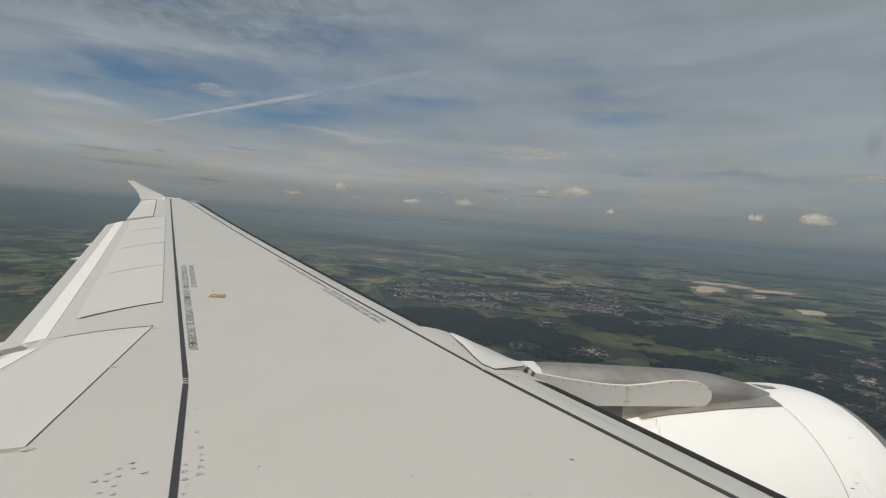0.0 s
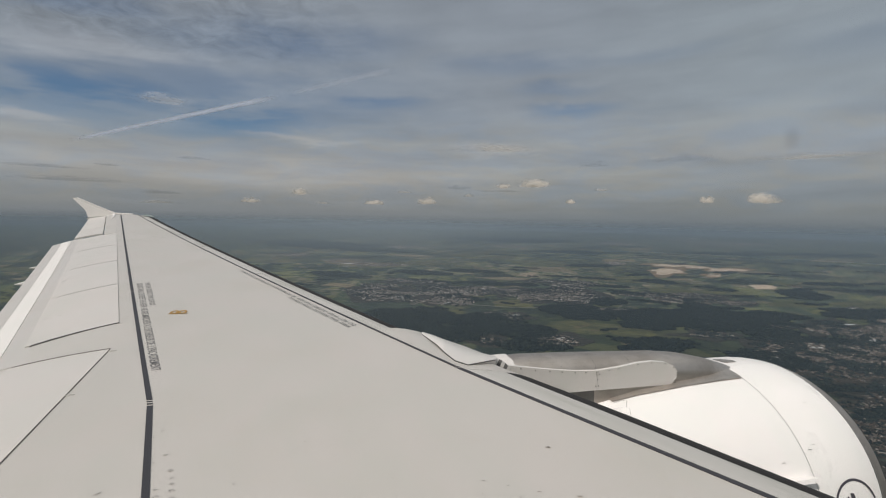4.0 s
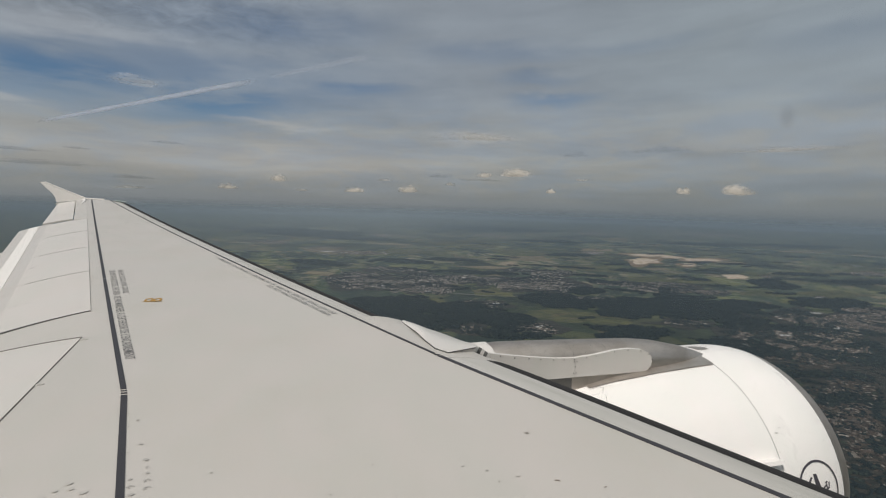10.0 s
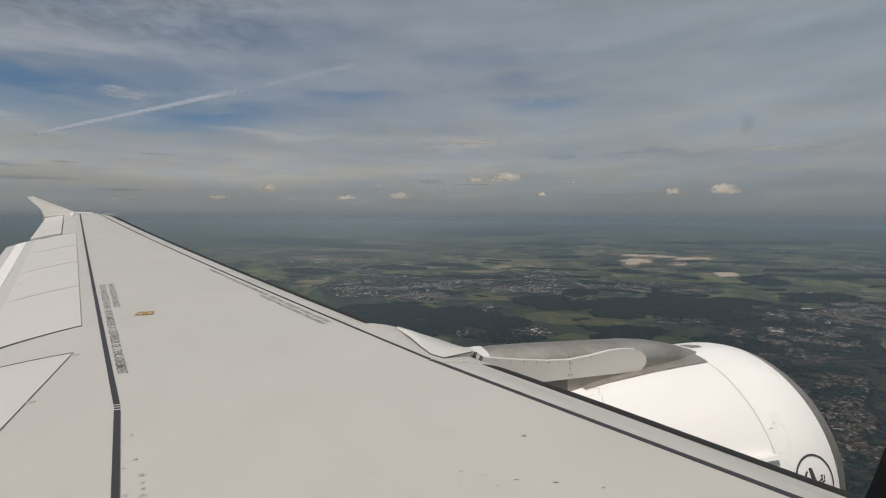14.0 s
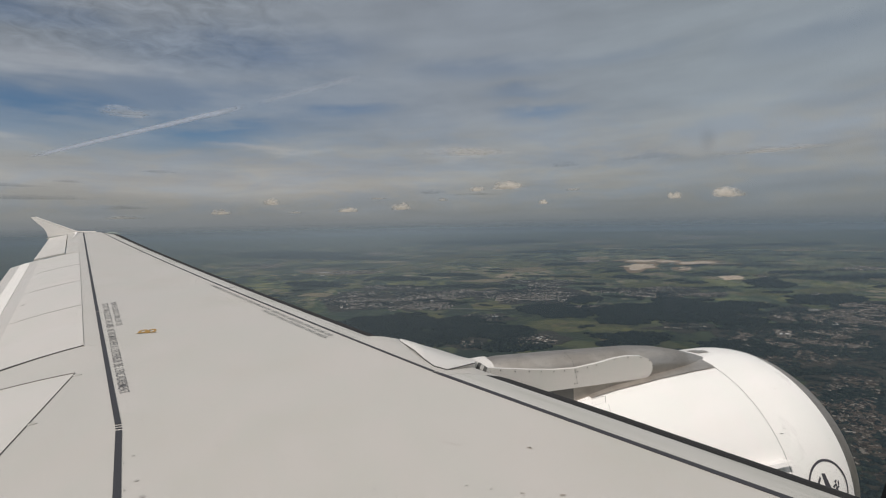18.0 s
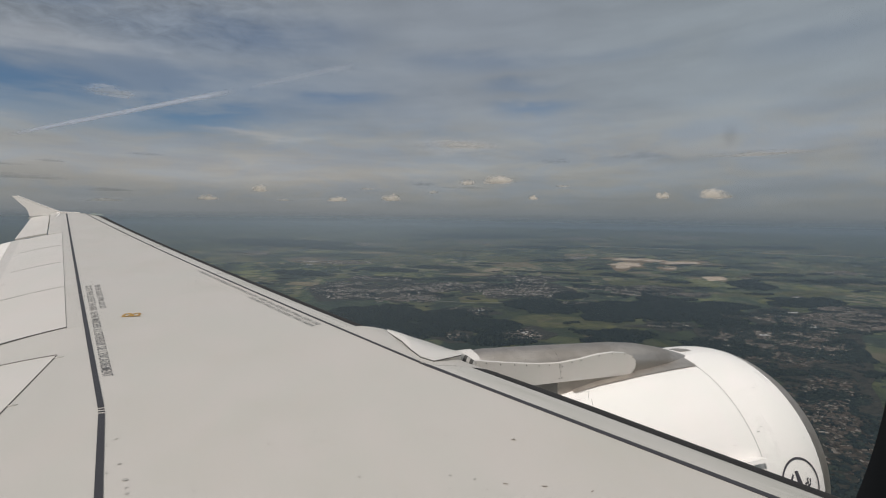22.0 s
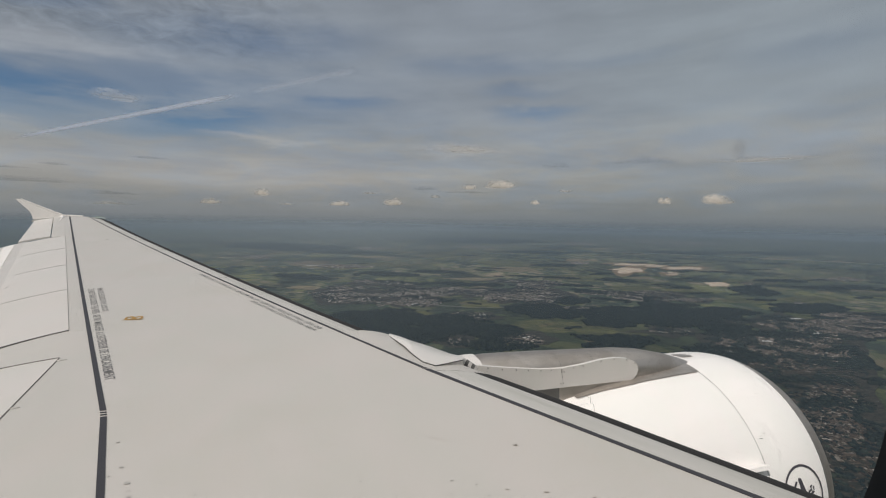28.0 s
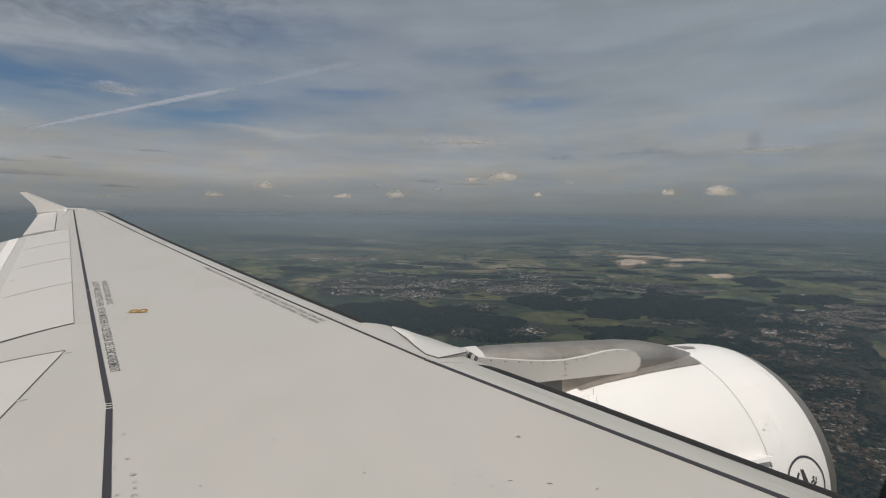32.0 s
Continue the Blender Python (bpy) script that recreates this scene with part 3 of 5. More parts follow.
anchor()


def marking(x, y, w, l, mat="ink"):
    """A small worn mark whose writing cannot be read."""
    rows = [[on(x - w / 2, yy, 0.004), on(x + w / 2, yy, 0.004)] for yy in steps(y - l / 2, y + l / 2, 2)]
    part("worn_marking", slab(rows, 0.003), MAT[mat], wing, "small worn dark marking", smooth=False)


for x, y, w, l in ((-3.05, 12.05, 0.06, 0.05), (-2.86, 11.95, 0.05, 0.05), (-2.72, 12.15, 0.09, 0.04), (-2.38, 6.72, 0.05, 0.03), (-2.28, 6.74, 0.04, 0.03), (-2.98, 8.42, 0.03, 0.05)):
    marking(x, y, w, l, "worn" if y > 8 else "scuff")


def specks():
    """Single dark chips and grime spots."""
    verts, faces = [], []

    def dot(x, y, r, ry=None):
        i = len(verts)
        for a in range(6):
            c = math.pi * a / 3
            verts.append(on(x + r * math.cos(c), y + (ry or r) * math.sin(c), 0.0035))
        faces.append(tuple(range(i, i + 6)))

    dot(1.092, 3.678, 0.006)
    for x, y, r, ry in ((1.305, 3.526, 0.004, 0.003), (0.134, 3.419, 0.005, 0.004), (0.78, 3.43, 0.007, 0.002), (0.69, 3.483, 0.009, 0.002), (0.657, 3.40, 0.004, 0.003), (0.801, 3.35, 0.004, 0.003), (-0.774, 4.559, 0.004, 0.005)):
        dot(x, y, r, ry)
    tagged(part("fastener_spots", (verts, faces), MAT["speck"], wing, "small dark fastener heads and chips", smooth=False), kind="stuff")


specks()


def chips():
    """Larger rusty chips through the enamel."""
    for x, y, l, w, turned in ((1.086, 3.673, 0.013, 0.0035, -0.5), (1.041, 3.304, 0.012, 0.004, -0.3), (1.213, 3.220, 0.009, 0.003, 0.2), (0.891, 3.365, 0.010, 0.0025, -0.4)):
        c, s = math.cos(turned), math.sin(turned)
        ring = [(l * math.cos(a) * (1 + 0.3 * math.sin(3 * a)), w * math.sin(a) * (1 + 0.4 * math.cos(2 * a))) for a in steps(0, 2 * math.pi * 9 / 10, 9)]
        bm = bmesh.new()
        bm.faces.new([bm.verts.new(on(x + c * u - s * v, y + s * u + c * v, 0.0036)) for u, v in ring])
        part("paint_chip", bm, MAT["rust"], wing, "rusty chip in the grey enamel", smooth=False)


chips()


def hinge_covers():
    """Small raised covers over the spoiler hinges, grimy at the joint."""
    for x, y, l in ((-1.262, 3.800, 0.050), (-1.338, 4.675, 0.042), (-1.400, 5.415, 0.048)):
        rows = []
        for u, w, h in ((0.0, 0.006, 0.005), (0.35, 0.010, 0.008), (0.7, 0.008, 0.006), (1.0, 0.002, 0.004)):
            px, py = x + l * u, y + 0.012 * u
            rows.append([on(px, py - w, 0.001), on(px, py - w * 0.5, h), on(px, py + w * 0.5, h), on(px, py + w, 0.001)])
        part("hinge_cover", loft(rows), MAT["faint"], wing, "small grimy hinge cover", smooth=False)


hinge_covers()


def worn_rows():
    """Faint fastener rows and scuffs behind the rear line and beside it."""
    rnd = random.Random(9)
    verts, faces = [], []

    def dot(x, y, r, ry):
        i = len(verts)
        for a in range(6):
            c = math.pi * a / 3
            verts.append(on(x + r * math.cos(c), y + ry * math.sin(c), 0.0035))
        faces.append(tuple(range(i, i + 6)))

    for i in range(22):
        for off in (0.0, 0.045):
            if rnd.random() < 0.7:
                dot(-1.30 + 0.006 * i + off + rnd.gauss(0, 0.010), 5.45 - 0.045 * i + rnd.gauss(0, 0.01), rnd.uniform(0.002, 0.004), rnd.uniform(0.003, 0.006))
    for i in range(9):
        dot(-1.22 + 0.035 * i, 4.47 + rnd.gauss(0, 0.03), 0.003, 0.004)
    tagged(part("worn_spots", (verts, faces), MAT["faint"], wing, "faint worn fastener rows", smooth=False), kind="stuff")


worn_rows()


def fasteners():
    """Single worn fastener heads, oval and chipped, close to the window."""
    rnd = random.Random(6)
    meshes = {}
    for mat in ("worn", "faint", "speck", "scuff"):
        for ring in (False, True):
            bm = bmesh.new()
            rim = [[bm.verts.new((r * math.cos(a) * (1 + 0.18 * math.sin(2 * a + 1)), r * math.sin(a), 0.0)) for r in ((0.55, 1.0) if ring else (0.0005, 1.0))] for a in steps(0, 2 * math.pi * 11 / 12, 11)]
            for n, (a, b) in enumerate(zip(rim, rim[1:] + rim[:1])):
                if not ring or n % 12 < 9:
                    bm.faces.new((a[0], a[1], b[1], b[0]))
            me = bpy.data.meshes.new("fastener")
            bm.to_mesh(me)
            bm.free()
            me.materials.append(MAT[mat])
            meshes[mat, ring] = me

    def head(x, y, r, mat, ring=False):
        ob = new("fastener", meshes[mat, ring])
        ob.parent = wing
        ob.matrix_local = Matrix.Translation(on(x, y, 0.0038)) @ Matrix.Rotation(rnd.uniform(-0.5, 0.2), 4, "Z") @ Matrix.Diagonal((r, r * rnd.uniform(0.6, 0.95), 1, 1))

    for off, y, r, ring in ((0.066, 4.17, 0.006, 0), (0.076, 3.94, 0.008, 0), (0.094, 3.81, 0.011, 0), (0.098, 3.75, 0.007, 1), (0.097, 3.71, 0.007, 0), (0.095, 3.66, 0.011, 1), (0.093, 3.61, 0.012, 1),
                            (0.028, 4.11, 0.004, 0), (0.030, 3.88, 0.005, 0), (0.037, 3.68, 0.007, 0), (0.038, 3.63, 0.011, 1), (0.040, 3.58, 0.011, 0), (0.049, 3.54, 0.005, 1), (0.040, 3.49, 0.006, 0)):
        head(xr(y) + off, y, r, "worn", bool(ring))
    for x, y in ((-0.84, 3.66), (-0.82, 3.61), (-0.79, 3.66), (-0.74, 3.63), (-0.81, 3.70), (-0.87, 3.63), (-0.89, 3.58), (-0.85, 3.58), (-0.81, 3.55), (-0.84, 3.51), (-0.79, 3.50)):
        head(x, y, rnd.uniform(0.008, 0.013), "faint")
    for x, y in ((-0.29, 4.44), (-0.27, 4.40), (-0.22, 4.41), (-0.14, 4.43), (-0.10, 4.45), (-0.02, 4.28), (0.01, 4.25), (0.03, 4.20), (0.02, 4.15), (0.07, 4.07), (0.06, 4.03),
                 (0.03, 3.92), (0.08, 3.94), (0.05, 3.89), (0.09, 3.89), (0.13, 3.90), (0.20, 3.91), (0.23, 3.91), (-0.10, 3.90), (-0.09, 3.86), (-0.22, 3.74), (-0.45, 3.82)):
        head(x, y, rnd.uniform(0.0025, 0.0050), rnd.choice(("worn", "faint", "faint", "scuff")))
    for i in range(6):
        head(0.69 + 0.017 * i, 3.867 - 0.013 * i, 0.0050, "faint" if i % 2 else "scuff")
    for x, y in ((0.166, 4.005), (-0.046, 3.942), (-0.352, 4.15), (0.318, 3.576), (-0.315, 3.659)):
        head(x, y, 0.0042, "speck")


fasteners()


def tip():
    rows = []
    for y, k in ((16.255, 1.0), (16.38, 0.93), (16.48, 0.75), (16.53, 0.5)):
        c = 0.5 * (xf(y) + 0.40 + xh(y) - 0.7)
        ring = []
        for i in range(16):
            a = 2 * math.pi * i / 16
            r = 0.5 * (xf(y) + 0.40 - xh(y) + 0.7)
            ring.append((c + r * k * math.cos(a), y, crest(y) - 0.09 + 0.09 * k * math.sin(a) - 0.05 * (1 - math.cos(a - 0.3)) * 0.5))
        rows.append(ring)
    part("tip_cap", loft(rows, True, True), MAT["fairing"], wing, "white rounded wing tip")

    def fin(pts, name):
        bm = bmesh.new()
        n = len(pts)
        a = [bm.verts.new((x, y + 0.012, z)) for x, y, z in pts]
        b = [bm.verts.new((x, y - 0.012, z)) for x, y, z in pts]
        bm.faces.new(a)
        bm.faces.new(b[::-1])
        for i in range(n):
            bm.faces.new((a[i], b[i], b[(i + 1) % n], a[(i + 1) % n]))
        bmesh.ops.bevel(bm, geom=list(bm.edges), offset=0.008, segments=2, affect="EDGES")
        part(name, bm, MAT["flap"], wing, "pale grey wing tip fence")
    z = crest(16.4)
    fin([(-4.85, 16.43, z + 0.0), (-5.27, 16.45, 0.301), (-5.78, 16.60, 0.492), (-6.253, 16.73, 0.677), (-6.375, 16.73, 0.671), (-6.22, 16.69, 0.515), (-6.05, 16.62, 0.385), (-5.98, 16.56, 0.29), (-5.93, 16.46, 0.17)], "tip_fence")
    fin([(-4.75, 16.46, z - 0.05), (-5.90, 16.46, z - 0.16), (-5.90, 16.52, z - 0.45), (-5.80, 16.52, z - 0.47), (-5.3, 16.5, z - 0.25)], "tip_fence")

    # the fence's bright edge painted as a pale strip, and the front corner's lamp cover
    edge = [Vector(p) for p in ((-4.85, 16.412, z + 0.004), (-5.27, 16.432, 0.305), (-5.78, 16.582, 0.496), (-6.253, 16.712, 0.681))]
    part("fence_edge", loft([[tuple(p + Vector((0, 0, -0.022))), tuple(p + Vector((0.006, -0.006, 0.0))), tuple(p + Vector((0, 0.03, 0.006)))] for p in edge]), MAT["glintwhite"], wing, "bright leading edge of the tip fence, painted white")
    # the cover's greenish reflection is put into its base colour
    rows = [[(xf(y) + s, y, crest(y) + h) for s, h in ((0.10, 0.004), (0.22, 0.006), (0.34, -0.012), (0.42, -0.06))] for y in steps(15.92, 16.24, 4)]
    part("lamp_cover", loft(rows), MAT["lens"], wing, "lamp cover at the wing tip, greenish reflection painted in")

    # highlight where the fence root meets the aileron's end, built as a white fillet
    rows = []
    for u in steps(0, 1, 8):
        x, y, w = -5.25 + 0.32 * u ** 0.7, 16.24 - 1.05 * u, 0.040 * (1 - 0.75 * u)
        rows.append([on(x - w, y, 0.004), on(x - w * 0.5, y, 0.008 + 0.022 * (1 - u)), on(x + w * 0.5, y, 0.008 + 0.022 * (1 - u)), on(x + w, y, 0.004)])
    part("fence_fillet", loft(rows), MAT["glintwhite"], wing, "highlight at the root of the tip fence, shaped as a white fillet")


tip()


def track_fairing(y, x0, x1, r):
    rows = []
    for u in (0.0, 0.06, 0.2, 0.4, 0.6, 0.8, 0.93, 1.0):
        k = max(0.02, (4 * u * (1 - u)) ** 0.6) if u < 0.4 else max(0.02, (1 - ((u - 0.4) / 0.6) ** 2))
        x = x0 + (x1 - x0) * u
        z = crest(y) - 0.42 - 0.05 * u
        rows.append([(x, y + r * k * math.cos(a), z + 1.5 * r * k * math.sin(a)) for a in steps(0, 2 * math.pi * 15 / 16, 15)])
    part("track_fairing", loft(rows, True, True), MAT["fairing"], wing, "pale canoe-shaped flap track fairing")


track_fairing(6.15, -0.9, -3.0, 0.15)
track_fairing(10.0, -2.4, -4.31, 0.13)
track_fairing(11.3, -2.9, -4.76, 0.10)

# ---- engine and pylon ----
EY, EZ = 5.606, -1.702
engine = thing("jet_engine", "white turbofan nacelle with dull metal lip under the wing", "jet engine")


def turn(profile, n=72, a0=0.0, a1=2 * math.pi):
    return [[(x, EY + r * math.sin(a), EZ + r * math.cos(a)) for a in steps(a0, a1, n)] for x, r in profile]


part("fan_cowl", loft(turn([(2.0, 0.93), (2.4, 1.05), (2.9, 1.14), (3.4, 1.185), (3.8, 1.197), (4.1165, 1.198)])), MAT["white"], engine, "white fan cowl")
part("inlet_cowl", loft(turn([(4.1215, 1.199), (4.4, 1.215), (4.6, 1.214), (4.70, 1.205), (4.82, 1.183)])), MAT["white"], engine, "white inlet cowl")
part("joint_seal", loft(turn([(4.09, 1.18), (4.112, 1.194), (4.124, 1.194), (4.15, 1.18)])), MAT["worn"], engine, "grey joint between the cowls")
part("inlet_lip", loft(turn([(4.823, 1.183), (4.873, 1.170), (4.96, 1.135), (5.04, 1.090), (5.10, 1.035), (5.13, 0.980), (5.14, 0.93), (5.115, 0.88), (5.06, 0.84), (4.95, 0.81), (4.6, 0.82)])), MAT["lip"], engine, "dull metal inlet lip")
part("inlet_duct", loft(turn([(4.6, 0.82), (4.2, 0.85), (4.2, 0.2)])), MAT["soot"], engine)
part("exhaust_nozzle", loft(turn([(2.0, 0.93), (1.5, 0.78), (1.0, 0.62), (0.9, 0.5)])), MAT["soot"], engine)


def cowl_at(x, a, up=0.0055):
    r = np.interp(x, [2.0, 2.4, 2.9, 3.4, 3.8, 4.12, 4.4, 4.6, 4.7, 4.8, 4.873, 5.0], [0.93, 1.05, 1.14, 1.185, 1.197, 1.199, 1.215, 1.214, 1.205, 1.187, 1.17, 1.11]) + up
    return (x, EY - r * math.sin(a), EZ + r * math.cos(a))


def cowl_patch(name, ring, mat, label=""):
    """A flat mark on the cowl from (x, angle) corners."""
    bm = bmesh.new()
    bm.faces.new([bm.verts.new(cowl_at(x, a)) for x, a in ring])
    part(name, bm, mat, engine, label, smooth=False)


LX, LA, LR = 4.48, 1.275, 0.240
bm = bmesh.new()
ring = []
for i in range(48):
    a = 2 * math.pi * i / 48
    ring.append([bm.verts.new(cowl_at(LX + r * math.cos(a), LA + r / 1.19 * math.sin(a))) for r in (LR - 0.019, LR)])
for a, b in zip(ring, ring[1:] + ring[:1]):
    bm.faces.new((a[0], a[1], b[1], b[0]))
part("emblem_ring", bm, MAT["emblem"], engine, "thin dark emblem ring on the cowl", smooth=False)
for ring, label in (([(4.424, 1.163), (4.462, 1.166), (4.528, 1.33), (4.452, 1.33)], "thick dark stroke of the emblem"), ([(4.392, 1.178), (4.406, 1.190), (4.296, 1.33), (4.262, 1.33)], "thin dark stroke of the emblem"),
                    ([(4.548, 1.232), (4.572, 1.222), (4.580, 1.232), (4.556, 1.244)], ""), ([(4.588, 1.236), (4.604, 1.232), (4.600, 1.262), (4.586, 1.262)], ""),
                    ([(4.520, 1.262), (4.566, 1.246), (4.572, 1.256), (4.528, 1.275)], ""), ([(4.548, 1.278), (4.592, 1.264), (4.598, 1.275), (4.556, 1.292)], ""), ([(4.556, 1.236), (4.566, 1.236), (4.578, 1.30), (4.566, 1.30)], "")):
    cowl_patch("emblem_mark", ring, MAT["emblem"], label)
for x, a, w in ((4.653, 0.275, 0.035), (4.336, 0.452, 0.012), (4.478, 0.514, 0.03), (4.19, 0.854, 0.03), (4.25, 0.822, 0.025), (4.77, 0.799, 0.02), (4.70, 0.952, 0.012), (3.86, 0.915, 0.03), (3.29, 0.437, 0.008), (3.27, 0.45, 0.008)):
    w *= 0.6
    cowl_patch("cowl_latch", [(x - w, a), (x + w, a + 0.005), (x + w, a + 0.0095), (x - w, a + 0.005)], MAT["speck" if a > 0.84 and x > 4.1 else "scuff"])


def strake():
    rows = []
    for x, h in ((3.35, 0.005), (3.6, 0.05), (3.85, 0.075), (4.075, 0.085)):
        rows.append([cowl_at(x, 1.075, -0.01), cowl_at(x, 1.062, h), cowl_at(x, 1.035, h), cowl_at(x, 1.02, -0.01)])
    part("strake", loft(rows, True, True), MAT["white"], engine, "white blunt strake", smooth=False)
    # grey metal strip on the cowl beside the pylon, and the slot at its head
    rows = [[cowl_at(x, a, 0.012) for a in steps(-0.16, e, 8)] for x, e in ((2.2, 0.225), (2.4, 0.22), (2.615, 0.215), (2.62, 0.252), (2.9, 0.250), (3.15, 0.245), (3.4, 0.236), (3.6, 0.227), (3.8, 0.217), (4.112, 0.202))]
    part("cowl_strip", loft(rows), MAT["pylon"], engine, "dull metal strip beside the pylon")
    cowl_patch("head_slot", [(4.242, -0.229), (4.317, -0.202), (4.383, -0.124), (4.370, -0.065), (4.240, -0.085)], MAT["lip"], "dark slot at the pylon head")
    outline = [(2.62, 0.262), (2.725, 0.258), (2.725, 0.270), (2.752, 0.273), (2.705, 0.335), (2.722, 0.355), (2.688, 0.430), (2.66, 0.50)]
    for (x0, a0), (x1, a1) in zip(outline, outline[1:]):
        cowl_patch("hatch_seam", [(x0, a0), (x1, a1), (x1 + 0.0035, a1 + 0.0025), (x0 + 0.0035, a0 + 0.0025)], MAT["worn"])
    for x0, a0, x1, a1 in ((2.50, 0.325, 2.68, 0.330), (2.48, 0.400, 2.67, 0.405)):
        cowl_patch("hatch_seam", [(x0, a0), (x1, a1), (x1, a1 + 0.0025), (x0, a0 + 0.0025)], MAT["scuff"])


strake()

pylon = thing("engine_pylon", "brushed metal engine pylon with white side panel", "engine pylon")


def pylon_body():
    # x, top, half width
    shape = [(0.9, -0.32, 0.20), (1.35, -0.30, 0.20), (1.69, -0.266, 0.205), (1.8, -0.256, 0.206), (2.3, -0.266, 0.21), (2.9, -0.286, 0.215), (3.25, -0.296, 0.21), (3.55, -0.325, 0.19), (3.85, -0.385, 0.15), (4.1, -0.46, 0.095), (4.22, -0.505, 0.05)]
    rows = []
    for x, top, w in shape:
        ring = [(x, EY - w, -1.0), (x, EY - w, top - 0.20), (x, EY - w * 0.97, top - 0.12), (x, EY - w * 0.8, top - 0.05), (x, EY - w * 0.45, top - 0.012), (x, EY, top),
                (x, EY + w * 0.45, top - 0.012), (x, EY + w * 0.8, top - 0.05), (x, EY + w, top - 0.15), (x, EY + w, -1.0)]
        rows.append(ring)
    part("pylon_shell", loft(rows, False), MAT["pylon"], pylon, "brushed grey metal top shell", angle=50)
    # lapped sheets of the shell: seams and pale screws
    xs = [v[0] for v in shape]

    def shell(x, lift):
        top, w = float(np.interp(x, xs, [v[1] for v in shape])), float(np.interp(x, xs, [v[2] for v in shape])) + lift
        top += lift
        return [(x, EY - w, top - 0.20), (x, EY - w * 0.97, top - 0.12), (x, EY - w * 0.8, top - 0.05), (x, EY - w * 0.45, top - 0.012), (x, EY, top)]

    for x in (2.483, 2.86):
        part("shell_seam", loft([shell(x - 0.0011, 0.002), shell(x + 0.0011, 0.002)]), MAT["soot"], pylon, "thin lap seam of the shell")
    bmr = bmesh.new()
    bmesh.ops.create_icosphere(bmr, subdivisions=1, radius=0.0055)
    screw = part("screw", bmr, MAT["worn"], pylon, "pale screw head")
    spots = [shell(x, 0.001)[i] for x, i in ((2.14, 2), (2.44, 3), (2.53, 3), (2.72, 3), (2.80, 2), (2.62, 2), (2.47, 1), (3.02, 2), (1.95, 3))]
    screw.location = spots[0]
    for spot_at in spots[1:]:
        ob = new("screw", screw.data)
        ob.parent, ob.location = pylon, spot_at
    # white access panel on the side
    y = EY - 0.222
    tops = [(1.55, -0.245), (1.72, -0.275), (2.0, -0.315), (2.25, -0.345), (2.47, -0.355), (2.7, -0.335), (2.9, -0.305), (3.05, -0.298), (3.2, -0.315), (3.3, -0.355), (3.345, -0.41)]
    lows = [(1.55, -0.52), (1.72, -0.525), (2.0, -0.537), (2.25, -0.556), (2.47, -0.582), (2.7, -0.606), (2.9, -0.612), (3.05, -0.600), (3.2, -0.572), (3.3, -0.535), (3.345, -0.480)]
    rows = [[(a, y, za), (a, y, zb), (a, y + 0.03, zb), (a, y + 0.03, za)] for (a, za), (_, zb) in zip(tops, lows)]
    panel = part("side_panel", loft(rows, True, True), MAT["fairing"], pylon, "white riveted side panel")
    part("panel_seam", loft([[(2.4827, y - 0.0015, -0.36), (2.4827, y - 0.0015, -0.578)], [(2.4853, y - 0.0015, -0.36), (2.4853, y - 0.0015, -0.578)]]), MAT["worn"], panel, smooth=False)
    rivets = [(x, z - 0.014) for x, z in tops[1:]] + [(2.47, -0.39), (2.50, -0.39), (2.47, -0.50), (2.50, -0.50), (2.485, -0.44), (3.33, -0.52), (2.36, -0.365), (2.12, -0.345), (2.6, -0.36), (1.86, -0.315)]
    bmr = bmesh.new()
    bmesh.ops.create_icosphere(bmr, subdivisions=1, radius=0.0068)
    first = part("rivet", bmr, MAT["speck"], panel)
    first.location = (rivets[0][0], y - 0.002, rivets[0][1])
    for x, z in rivets[1:]:
        ob = new("rivet", first.data)
        ob.parent, ob.location = panel, (x, y - 0.002, z)
    # dark lower skirt
    for x0, x1, mat, label in ((1.7, 2.46, "soot", "dark heat-stained lower skirt"), (2.46, 3.28, "pylon", "dull metal lower skirt")):
        rows = [[(x, EY - 0.215, -0.48), (x, EY - 0.235, -0.66), (x, EY - 0.25, -0.80), (x, EY - 0.2, -1.1)] for x in steps(x0, x1, 6)]
        part("lower_skirt", loft(rows), MAT[mat], pylon, label)


pylon_body()


def white_nose():
    # white root fairing in front of the leading edge, over the pylon
    rows = []
    for x, top, w in ((1.25, -0.32, 0.232), (1.40, -0.285, 0.228), (1.55, -0.268, 0.222), (1.64, -0.262, 0.217), (1.70, -0.262, 0.214)):
        rows.append([(x, EY - w, -0.62), (x, EY - w, top - 0.10), (x, EY - w * 0.85, top - 0.04), (x, EY - w * 0.4, top), (x, EY + w * 0.4, top), (x, EY + w, top - 0.1), (x, EY + w, -0.62)])
    part("white_collar", loft(rows), MAT["fairing"], pylon, "white painted pylon collar")


white_nose()


